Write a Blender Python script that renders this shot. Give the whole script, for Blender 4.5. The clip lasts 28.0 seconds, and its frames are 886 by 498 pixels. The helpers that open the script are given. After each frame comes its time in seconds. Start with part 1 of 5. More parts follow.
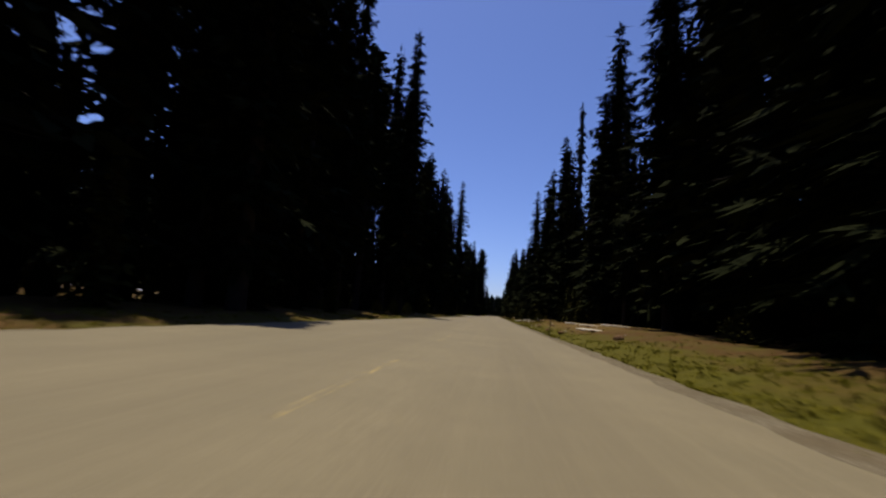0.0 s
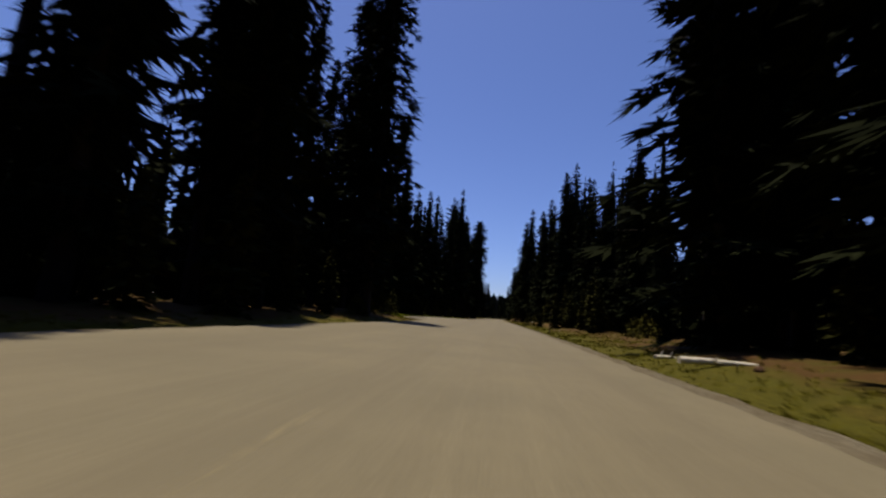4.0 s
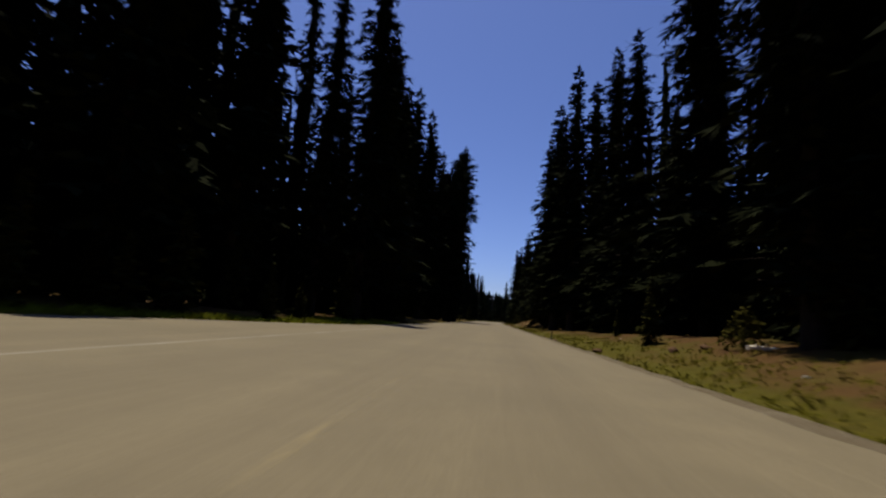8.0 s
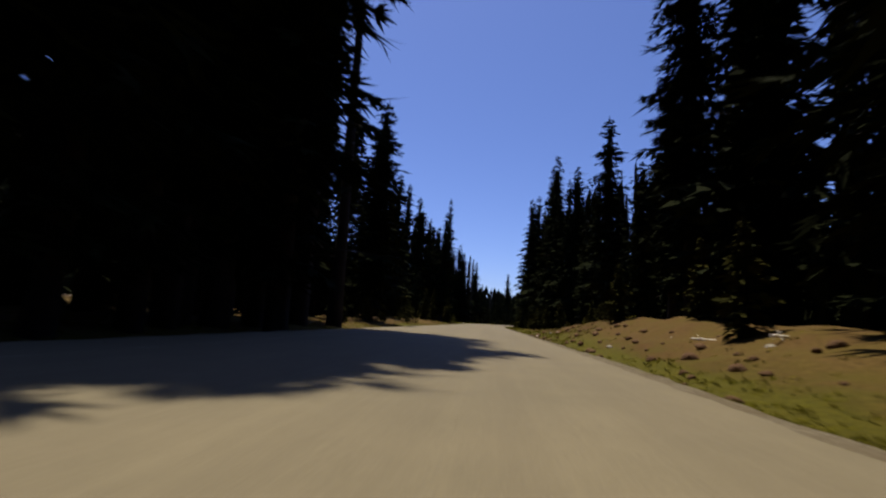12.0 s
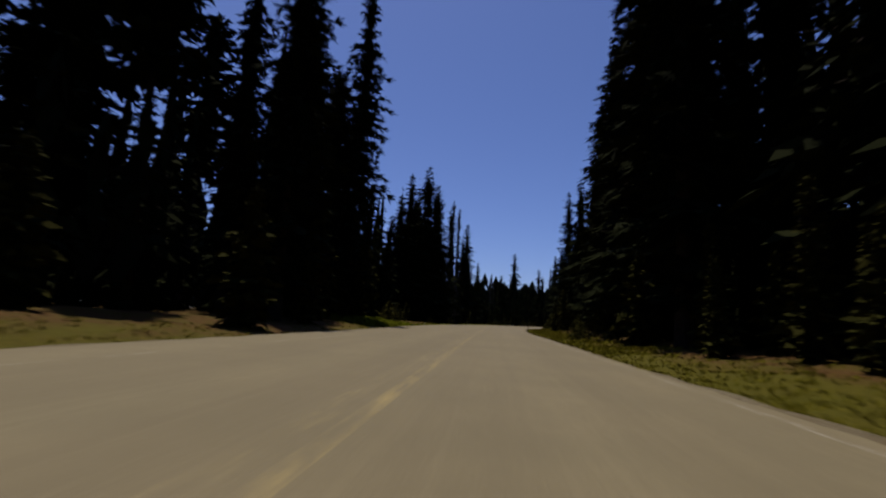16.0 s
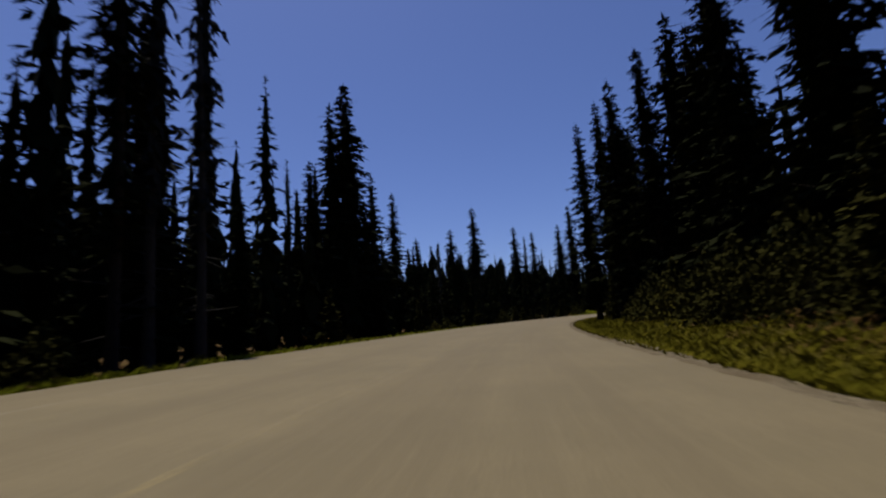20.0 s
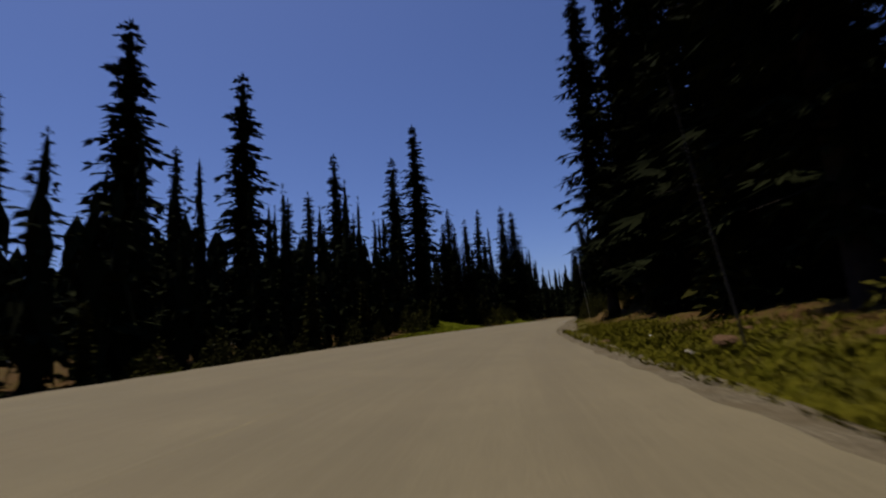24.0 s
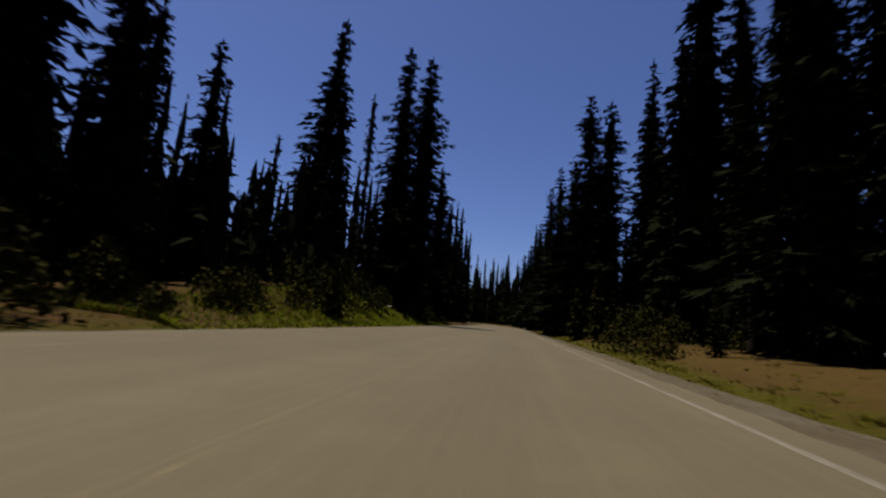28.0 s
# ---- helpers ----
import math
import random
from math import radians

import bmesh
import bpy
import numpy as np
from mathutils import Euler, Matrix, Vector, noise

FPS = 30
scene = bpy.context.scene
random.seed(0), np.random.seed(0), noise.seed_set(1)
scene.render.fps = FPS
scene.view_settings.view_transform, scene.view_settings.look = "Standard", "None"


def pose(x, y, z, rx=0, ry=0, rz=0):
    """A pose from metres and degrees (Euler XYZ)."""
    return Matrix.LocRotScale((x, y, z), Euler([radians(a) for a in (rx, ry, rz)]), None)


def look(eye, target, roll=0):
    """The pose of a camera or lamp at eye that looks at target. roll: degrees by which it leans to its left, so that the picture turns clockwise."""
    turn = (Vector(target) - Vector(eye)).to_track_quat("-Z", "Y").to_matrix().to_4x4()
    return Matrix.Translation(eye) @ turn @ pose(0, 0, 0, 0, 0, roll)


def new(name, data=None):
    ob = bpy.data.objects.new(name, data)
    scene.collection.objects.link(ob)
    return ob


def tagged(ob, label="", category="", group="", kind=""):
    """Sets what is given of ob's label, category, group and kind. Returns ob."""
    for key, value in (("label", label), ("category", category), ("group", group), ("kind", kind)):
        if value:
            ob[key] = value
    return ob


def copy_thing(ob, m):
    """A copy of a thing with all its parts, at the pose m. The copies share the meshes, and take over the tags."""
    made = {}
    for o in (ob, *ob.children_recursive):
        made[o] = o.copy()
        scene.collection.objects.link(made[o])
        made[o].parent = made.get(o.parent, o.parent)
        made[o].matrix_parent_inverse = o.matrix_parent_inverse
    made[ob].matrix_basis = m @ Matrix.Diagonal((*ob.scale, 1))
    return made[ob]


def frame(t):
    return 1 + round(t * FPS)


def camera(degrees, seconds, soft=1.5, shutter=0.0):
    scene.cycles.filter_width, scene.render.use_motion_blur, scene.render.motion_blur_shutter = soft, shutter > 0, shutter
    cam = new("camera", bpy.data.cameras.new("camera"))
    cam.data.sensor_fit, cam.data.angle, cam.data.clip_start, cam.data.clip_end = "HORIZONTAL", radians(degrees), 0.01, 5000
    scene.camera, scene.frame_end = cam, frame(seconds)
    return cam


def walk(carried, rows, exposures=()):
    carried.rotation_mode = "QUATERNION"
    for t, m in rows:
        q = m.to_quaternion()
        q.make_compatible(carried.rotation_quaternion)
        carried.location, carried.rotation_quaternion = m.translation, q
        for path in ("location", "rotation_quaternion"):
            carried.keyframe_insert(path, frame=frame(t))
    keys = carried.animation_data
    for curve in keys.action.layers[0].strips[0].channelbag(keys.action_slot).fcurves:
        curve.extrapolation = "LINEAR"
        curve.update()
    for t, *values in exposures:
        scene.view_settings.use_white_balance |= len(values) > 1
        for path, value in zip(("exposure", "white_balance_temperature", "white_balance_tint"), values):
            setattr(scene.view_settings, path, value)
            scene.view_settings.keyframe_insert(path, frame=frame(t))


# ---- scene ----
cam = camera(88.0, 28.0, soft=2.2, shutter=0.25)
PATH = [
    (0, (0.090, -0.211, 0.8), (-0.148, 1.756, 1.071), 4.14),
    (0.5, (-0.009, 10.675, 0.8), (-0.247, 12.639, 1.094), 3.34),
    (1, (-0.018, 21.642, 0.8), (-0.252, 23.607, 1.091), 3.08),
    (1.5, (-0.006, 32.551, 0.8), (-0.243, 34.516, 1.089), 3.25),
    (2, (-0.034, 43.439, 0.8), (-0.280, 45.403, 1.085), 4.14),
    (2.5, (-0.044, 54.236, 0.8), (-0.290, 56.201, 1.083), 2.82),
    (3, (-0.035, 64.766, 0.8), (-0.273, 66.731, 1.085), 3.45),
    (3.5, (-0.044, 75.229, 0.8), (-0.293, 77.194, 1.079), 4.55),
    (4.5, (-0.203, 96.166, 0.8), (-0.450, 98.131, 1.082), 4.22),
    (5.5, (-0.334, 116.547, 0.8), (-0.566, 118.512, 1.085), 3.90),
    (6, (-0.310, 126.454, 0.8), (-0.537, 128.420, 1.089), 3.68),
    (6.5, (-0.260, 136.269, 0.8), (-0.488, 138.236, 1.082), 5.03),
    (7, (-0.239, 145.981, 0.8), (-0.469, 147.948, 1.081), 5.49),
    (7.5, (-0.272, 155.843, 0.8), (-0.506, 157.809, 1.084), 5.43),
    (8, (-0.292, 165.672, 0.8), (-0.523, 167.637, 1.093), 4.29),
    (8.5, (-0.272, 175.468, 0.8), (-0.497, 177.431, 1.112), 4.25),
    (9, (-0.234, 185.281, 0.8), (-0.456, 187.247, 1.093), 4.76),
    (9.5, (-0.176, 195.079, 0.8), (-0.395, 197.045, 1.094), 4.80),
    (10, (-0.148, 204.873, 0.8), (-0.377, 206.837, 1.095), 4.34),
    (10.5, (-0.135, 214.806, 0.8), (-0.369, 216.771, 1.088), 5.46),
    (11, (-0.123, 224.736, 0.8), (-0.357, 226.703, 1.078), 4.64),
    (11.5, (-0.117, 234.565, 0.8), (-0.340, 236.532, 1.084), 4.30),
    (12, (-0.137, 244.283, 0.8), (-0.359, 246.247, 1.104), 3.90),
    (12.5, (-0.279, 253.813, 0.8), (-0.498, 255.780, 1.088), 5.57),
    (13.5, (-0.340, 273.441, 0.8), (-0.561, 275.407, 1.094), 4.19),
    (14.5, (-0.414, 294.104, 0.8), (-0.641, 296.068, 1.101), 2.80),
    (15, (-0.448, 304.671, 0.8), (-0.675, 306.632, 1.116), 1.71),
    (15.5, (-0.416, 315.631, 0.8), (-0.631, 317.596, 1.109), 3.28),
    (16, (-0.379, 326.384, 0.8), (-0.597, 328.348, 1.106), 3.04),
    (16.5, (-0.257, 337.165, 0.8), (-0.479, 339.132, 1.087), 3.78),
    (17, (-0.140, 347.706, 0.8), (-0.368, 349.670, 1.099), 2.89),
    (17.5, (0.076, 358.088, 0.8), (-0.146, 360.054, 1.096), 1.57),
    (18, (0.350, 368.200, 0.8), (0.134, 370.164, 1.108), 0.66),
    (18.5, (0.709, 378.153, 0.8), (0.513, 380.119, 1.113), -0.41),
    (19, (1.214, 387.910, 0.8), (1.059, 389.878, 1.123), -2.98),
    (19.5, (1.950, 397.342, 0.8), (1.855, 399.312, 1.132), -3.55),
    (20, (2.843, 406.420, 0.8), (2.806, 408.394, 1.118), -4.37),
    (20.5, (4.032, 415.578, 0.8), (4.076, 417.549, 1.138), -5.53),
    (21, (5.576, 424.834, 0.8), (5.701, 426.805, 1.112), -5.80),
    (21.5, (7.421, 434.071, 0.8), (7.618, 436.037, 1.111), -5.61),
    (22.5, (12.731, 454.762, 0.8), (13.089, 456.704, 1.118), -5.18),
    (23.5, (20.189, 475.733, 0.8), (20.703, 477.639, 1.125), -4.74),
    (24, (24.182, 485.252, 0.8), (24.763, 487.137, 1.129), -4.71),
    (24.5, (28.416, 494.520, 0.8), (29.061, 496.386, 1.118), -2.96),
    (25, (32.760, 503.369, 0.8), (33.458, 505.217, 1.108), -1.65),
    (25.5, (37.182, 511.785, 0.8), (37.935, 513.613, 1.105), -1.63),
    (26, (41.976, 520.264, 0.8), (42.784, 522.067, 1.110), -1.38),
    (26.5, (46.843, 528.436, 0.8), (47.687, 530.220, 1.124), 1.06),
    (27, (51.637, 536.198, 0.8), (52.497, 537.978, 1.099), 3.69),
    (27.5, (56.310, 543.740, 0.8), (57.150, 545.529, 1.104), 4.88),
    (28, (60.892, 551.168, 0.8), (61.718, 552.964, 1.100), 4.60),
]
walk(cam, [(t, look(eye, target, roll)) for t, eye, target, roll in PATH],
     exposures=((0, 0.22), (3.5, 0.1), (6, 0.0), (9, 0.0), (10, 0.15), (11, 0.15), (12, 0.33), (15, -0.08), (17, -0.25), (21, -0.22), (24, -0.38), (28, -0.32)))

# ---------------------------------------------------------------- light
SUN_AZ, SUN_EL = radians(38), radians(73)      # to the left of +y, above the horizon
world = bpy.data.worlds.new("sky")
scene.world = world
world.use_nodes = True
wn = world.node_tree.nodes
sky = wn.new("ShaderNodeTexSky")
sky.sky_type = 'NISHITA'
sky.sun_disc = False
sky.sun_elevation, sky.sun_rotation = SUN_EL, -SUN_AZ
sky.altitude, sky.air_density, sky.dust_density, sky.ozone_density = 1400, 1.05, 1.8, 4.6
wn["Background"].inputs["Strength"].default_value = 0.094
tint = wn.new("ShaderNodeMix")
tint.data_type, tint.blend_type = 'RGBA', 'MULTIPLY'
tint.inputs["Factor"].default_value, tint.inputs["B"].default_value = 1.0, (0.885, 0.895, 1.22, 1)
world.node_tree.links.new(sky.outputs[0], tint.inputs["A"])
world.node_tree.links.new(tint.outputs["Result"], wn["Background"].inputs["Color"])
sun = new("sun", bpy.data.lights.new("sun", 'SUN'))
sun.data.energy, sun.data.angle, sun.data.color = 5.0, radians(0.5), (1.0, 0.92, 0.78)
sun.matrix_world = look((-60, 90, 160), (-60 + math.sin(SUN_AZ) * math.cos(SUN_EL), 90 - math.cos(SUN_AZ) * math.cos(SUN_EL), 160 - math.sin(SUN_EL)))
scene.view_settings.exposure = 0.0

# ---------------------------------------------------------------- materials


def material(name, rough=0.9, spec=0.2):
    m = bpy.data.materials.new(name)
    m.use_nodes = True
    b = m.node_tree.nodes["Principled BSDF"]
    b.inputs["Roughness"].default_value = rough
    b.inputs["Specular IOR Level"].default_value = spec
    return m, m.node_tree.nodes, m.node_tree.links, b


def coords(nodes, links, scale=(1, 1, 1), kind="Object"):
    tc, mp = nodes.new("ShaderNodeTexCoord"), nodes.new("ShaderNodeMapping")
    mp.inputs["Scale"].default_value = scale
    links.new(tc.outputs[kind], mp.inputs["Vector"])
    return mp.outputs["Vector"]


def noise_tex(nodes, links, vec, scale, detail=5.0, rough=0.6):
    n = nodes.new("ShaderNodeTexNoise")
    n.inputs["Scale"].default_value, n.inputs["Detail"].default_value, n.inputs["Roughness"].default_value = scale, detail, rough
    links.new(vec, n.inputs["Vector"])
    return n.outputs["Fac"]


def ramp(nodes, links, fac, *stops):
    r = nodes.new("ShaderNodeValToRGB")
    while len(r.color_ramp.elements) < len(stops):
        r.color_ramp.elements.new(0.5)
    for e, (p, c) in zip(r.color_ramp.elements, stops):
        e.position, e.color = p, (*c, 1) if len(c) == 3 else c
    links.new(fac, r.inputs["Fac"])
    return r.outputs["Color"]


def mix(nodes, links, fac, a, b, mode='MIX'):
    m = nodes.new("ShaderNodeMix")
    m.data_type, m.blend_type = 'RGBA', mode
    for sock, v in ((m.inputs["Factor"], fac), (m.inputs["A"], a), (m.inputs["B"], b)):
        if isinstance(v, (int, float)):
            sock.default_value = v
        elif isinstance(v, tuple):
            sock.default_value = (*v, 1)
        else:
            links.new(v, sock)
    return m.outputs["Result"]


def bump(nodes, links, b, height, strength, distance):
    n = nodes.new("ShaderNodeBump")
    n.inputs["Strength"].default_value, n.inputs["Distance"].default_value = strength, distance
    links.new(height, n.inputs["Height"])
    links.new(n.outputs["Normal"], b.inputs["Normal"])


def asphalt_nodes(n, l, b):
    """Old chip-seal asphalt in sun-bleached warm grey, with streaks along the lanes, patches and loose chips."""
    v = coords(n, l)
    fine, mid = noise_tex(n, l, v, 55, 3, 0.7), noise_tex(n, l, v, 1.3, 6, 0.65)
    chips, blot = noise_tex(n, l, v, 17, 4, 0.75), noise_tex(n, l, v, 0.35, 5, 0.6)
    lanes = noise_tex(n, l, coords(n, l, (0.75, 0.02, 1), "UV"), 1.0, 3)
    streak = noise_tex(n, l, coords(n, l, (9.0, 0.22, 1), "UV"), 1.0, 4, 0.65)
    c = ramp(n, l, fine, (0.3, (0.0972, 0.0782, 0.0443)), (0.55, (0.1451, 0.1174, 0.0665)), (0.75, (0.2224, 0.1830, 0.1063)))
    c = mix(n, l, ramp(n, l, mid, (0.35, (0, 0, 0)), (0.7, (0.5, 0.5, 0.5))), c, (0.1704, 0.1379, 0.0773))
    c = mix(n, l, ramp(n, l, blot, (0.42, (0, 0, 0)), (0.62, (0.5, 0.5, 0.5))), c, (0.1106, 0.0915, 0.0519))
    c = mix(n, l, ramp(n, l, lanes, (0.40, (0, 0, 0)), (0.62, (0.6, 0.6, 0.6))), c, (0.1145, 0.0915, 0.0519))
    c = mix(n, l, ramp(n, l, streak, (0.48, (0, 0, 0)), (0.75, (0.2, 0.2, 0.2))), c, (0.1950, 0.1578, 0.0900))
    c = mix(n, l, ramp(n, l, chips, (0.58, (0, 0, 0)), (0.74, (0.3, 0.3, 0.3))), c, (0.2216, 0.1843, 0.1094))
    c = mix(n, l, ramp(n, l, chips, (0.26, (0.3, 0.3, 0.3)), (0.42, (0, 0, 0))), c, (0.0839, 0.0683, 0.0405))
    bump(n, l, b, fine, 0.5, 0.004)
    return c


def asphalt_material():
    m, n, l, b = material("asphalt", 0.85, 0.3)
    l.new(asphalt_nodes(n, l, b), b.inputs["Base Color"])
    return m


def paint_material(name, colour, worn=0.5, soft=0.06):
    """Road paint, worn through to the asphalt in flecks and along its edges."""
    m, n, l, b = material(name, 0.85, 0.3)
    under = asphalt_nodes(n, l, b)
    v = coords(n, l)
    f, g = noise_tex(n, l, v, 15, 6, 0.8), noise_tex(n, l, coords(n, l, (7.0, 0.8, 1), "UV"), 1.0, 4)
    add, half = n.new("ShaderNodeMath"), n.new("ShaderNodeMath")
    add.operation, half.operation, half.inputs[1].default_value = 'ADD', 'MULTIPLY', 0.5
    l.new(f, add.inputs[0]), l.new(g, add.inputs[1]), l.new(add.outputs[0], half.inputs[0])
    c = mix(n, l, ramp(n, l, half.outputs[0], (worn - soft, (0, 0, 0)), (worn + soft, (1, 1, 1))), under, colour)
    l.new(c, b.inputs["Base Color"])
    return m


def gravel_material():
    m, n, l, b = material("gravel", 0.95, 0.1)
    v = coords(n, l)
    vo = n.new("ShaderNodeTexVoronoi")
    vo.inputs["Scale"].default_value = 26
    l.new(v, vo.inputs["Vector"])
    c = ramp(n, l, vo.outputs["Color"], (0.1, (0.060, 0.048, 0.030)), (0.5, (0.114, 0.093, 0.059)), (0.9, (0.188, 0.156, 0.103)))
    c = mix(n, l, ramp(n, l, noise_tex(n, l, v, 1.1, 5), (0.4, (0, 0, 0)), (0.65, (0.8, 0.8, 0.8))), c, (0.090, 0.068, 0.038))
    l.new(c, b.inputs["Base Color"])
    bump(n, l, b, vo.outputs["Distance"], 0.7, 0.03)
    return m


# stretches of the verges, by station, where orange earth lies bare
BARE_RIGHT = ((27, 0), (33, 1), (60, 1), (66, 0.2), (72, 0.6), (76, 0), (149, 0), (154, 0.8), (164, 0.5), (172, 0.8), (180, 0), (208, 0), (214, 0.8), (222, 0.8), (232, 0.3),
              (240, 0.8), (272, 0.8), (282, 0), (350, 0), (354, 0.9), (362, 0.9), (368, 0), (522, 0), (527, 1), (550, 1), (556, 0.2), (564, 0.3), (568, 1), (584, 1), (590, 0))
BARE_LEFT = ((298, 0), (304, 0.9), (317, 0.9), (325, 0))


def bare(s, side):
    """How far brown earth shows instead of grass."""
    at, much = zip(*(BARE_RIGHT if side > 0 else BARE_LEFT))
    return np.interp(s, at, much)


def ground_material(name="forest_soil", verge=True):
    """Forest soil: brown earth and needles, with dry straw, and a green strip of grass along the road."""
    m, n, l, b = material(name, 0.95, 0.1)
    v = coords(n, l)
    fine, mid, big = noise_tex(n, l, v, 9, 7, 0.7), noise_tex(n, l, v, 0.8, 6, 0.65), noise_tex(n, l, v, 0.12, 4)
    c = ramp(n, l, fine, (0.3, (0.0231, 0.0109, 0.0048)), (0.5, (0.0598, 0.0292, 0.0082)), (0.72, (0.1074, 0.0598, 0.0184)))
    c = mix(n, l, ramp(n, l, big, (0.45, (0, 0, 0)), (0.7, (0.6, 0.6, 0.6))), c, (0.0762, 0.0394, 0.0095))
    c = mix(n, l, ramp(n, l, mid, (0.44, (0, 0, 0)), (0.62, (0.8, 0.8, 0.8))), c, (0.0544, 0.0462, 0.0054))
    if verge:
        sep, ab, ad = n.new("ShaderNodeSeparateXYZ"), n.new("ShaderNodeMath"), n.new("ShaderNodeMath")
        l.new(coords(n, l, (1, 1, 1), "UV"), sep.inputs[0])
        ab.operation, ad.operation, ad.inputs[1].default_value = 'ABSOLUTE', 'MULTIPLY_ADD', 0.1
        l.new(sep.outputs[0], ab.inputs[0]), l.new(ab.outputs[0], ad.inputs[0])
        l.new(noise_tex(n, l, coords(n, l, (0.25, 0.05, 1), "UV"), 1.0, 4), ad.inputs[2])
        away = n.new("ShaderNodeMapRange")
        away.inputs["From Min"].default_value, away.inputs["From Max"].default_value = 1.12, 1.32
        away.inputs["To Min"].default_value, away.inputs["To Max"].default_value = 0.85, 0.0
        l.new(ad.outputs[0], away.inputs["Value"])
        grassy = ramp(n, l, fine, (0.3, (0.030, 0.029, 0.0014)), (0.55, (0.066, 0.060, 0.0034)), (0.75, (0.104, 0.088, 0.0075)))
        c = mix(n, l, away.outputs["Result"], c, grassy)
        earth = ramp(n, l, fine, (0.3, (0.036, 0.020, 0.006)), (0.5, (0.084, 0.049, 0.013)), (0.74, (0.130, 0.082, 0.027)))
        earth = mix(n, l, ramp(n, l, mid, (0.40, (0, 0, 0)), (0.62, (0.75, 0.75, 0.75))), earth, (0.080, 0.054, 0.010))
        for zones, sign in ((BARE_RIGHT, 1), (BARE_LEFT, -1)):
            along, out = n.new("ShaderNodeMath"), n.new("ShaderNodeMapRange")
            along.operation, along.inputs[1].default_value = 'DIVIDE', 700
            l.new(sep.outputs[1], along.inputs[0])
            much = ramp(n, l, along.outputs[0], *((a / 700, (k, k, k)) for a, k in zones))
            wav = n.new("ShaderNodeMath")
            wav.operation, wav.inputs[1].default_value = 'MULTIPLY_ADD', sign
            l.new(sep.outputs[0], wav.inputs[0]), l.new(noise_tex(n, l, coords(n, l, (0.9, 0.35, 1), "UV"), 1.0, 5), wav.inputs[2])
            out.inputs["From Min"].default_value, out.inputs["From Max"].default_value = 6.8, 8.7
            l.new(wav.outputs[0], out.inputs["Value"])
            both = n.new("ShaderNodeMath")
            both.operation = 'MULTIPLY'
            l.new(much, both.inputs[0]), l.new(out.outputs["Result"], both.inputs[1])
            c = mix(n, l, both.outputs[0], c, earth)
    l.new(c, b.inputs["Base Color"])
    bump(n, l, b, fine, 0.8, 0.06)
    return m


def leaf_material(name, dark, light, rough=0.75, spec=0.15):
    """Needles or leaves: a clump differs from the next, and a plant from the next."""
    m, n, l, b = material(name, rough, spec)
    geo, info = n.new("ShaderNodeNewGeometry"), n.new("ShaderNodeObjectInfo")
    c = mix(n, l, geo.outputs["Random Per Island"], dark, light)
    c = mix(n, l, ramp(n, l, info.outputs["Random"], (0.0, (0, 0, 0)), (1.0, (0.45, 0.45, 0.45))), c, tuple(0.55 * x for x in light))
    l.new(c, b.inputs["Base Color"])
    return m


def bark_material(name, dark, light):
    m, n, l, b = material(name, 0.95, 0.1)
    v = coords(n, l, (6, 6, 1.2))
    f = noise_tex(n, l, v, 3, 6, 0.7)
    l.new(ramp(n, l, f, (0.3, dark), (0.7, light)), b.inputs["Base Color"])
    bump(n, l, b, f, 0.8, 0.03)
    return m


ASPHALT = asphalt_material()
YELLOW = paint_material("yellow_paint", (0.299, 0.218, 0.0748), worn=0.555, soft=0.06)
YELLOW_SOFT = paint_material("weathered_yellow_paint", (0.245, 0.187, 0.0782), worn=0.555, soft=0.10)
YELLOW_FAINT = paint_material("faded_yellow_paint", (0.231, 0.18, 0.0816), worn=0.61, soft=0.09)
YELLOW_PALE = paint_material("bleached_yellow_paint", (0.245, 0.194, 0.0952), worn=0.56, soft=0.13)
WHITE_FAINT = paint_material("faded_white_paint", (0.245, 0.218, 0.17), worn=0.58, soft=0.08)
WHITE = paint_material("white_paint", (0.272, 0.245, 0.194), worn=0.515, soft=0.10)
GRAVEL = gravel_material()
SOIL = ground_material()
SOIL_FAR = ground_material("far_forest_soil", False)
# near-black, darker than real needles: the crowns' own shade is put into the colour
SHADED_NEEDLES = leaf_material("needles", (0.005, 0.0065, 0.0025), (0.013, 0.015, 0.0055), 1.0, 0.02)
YOUNG = leaf_material("young_needles", (0.0150, 0.0160, 0.0030), (0.0300, 0.0280, 0.0052), 0.95, 0.03)
LEAVES = leaf_material("shrub_leaves", (0.0216, 0.0216, 0.00288), (0.0612, 0.0533, 0.0072), 0.9, 0.04)
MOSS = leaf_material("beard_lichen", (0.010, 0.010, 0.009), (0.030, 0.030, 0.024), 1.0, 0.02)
LUSH = leaf_material("lush_grass", (0.0936, 0.115, 0.0036), (0.187, 0.194, 0.0101), 0.9, 0.05)
GRASS = leaf_material("grass_blades", (0.074, 0.072, 0.004), (0.132, 0.112, 0.010), 0.9, 0.03)
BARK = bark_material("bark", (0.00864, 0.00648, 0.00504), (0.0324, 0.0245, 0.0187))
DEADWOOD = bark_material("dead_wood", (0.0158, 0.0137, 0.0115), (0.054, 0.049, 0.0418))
PALEWOOD = bark_material("pale_peeled_wood", (0.48, 0.42, 0.33), (0.74, 0.68, 0.57))
HILL = leaf_material("far_forest", (0.03, 0.045, 0.045), (0.05, 0.065, 0.06))

# ---------------------------------------------------------------- helpers for meshes


def mesh_from(name, verts, faces, mat, smooth=False):
    me = bpy.data.meshes.new(name)
    me.from_pydata([tuple(v) for v in verts], [], faces)
    me.materials.append(mat)
    if smooth:
        me.polygons.foreach_set("use_smooth", [True] * len(me.polygons))
    return me


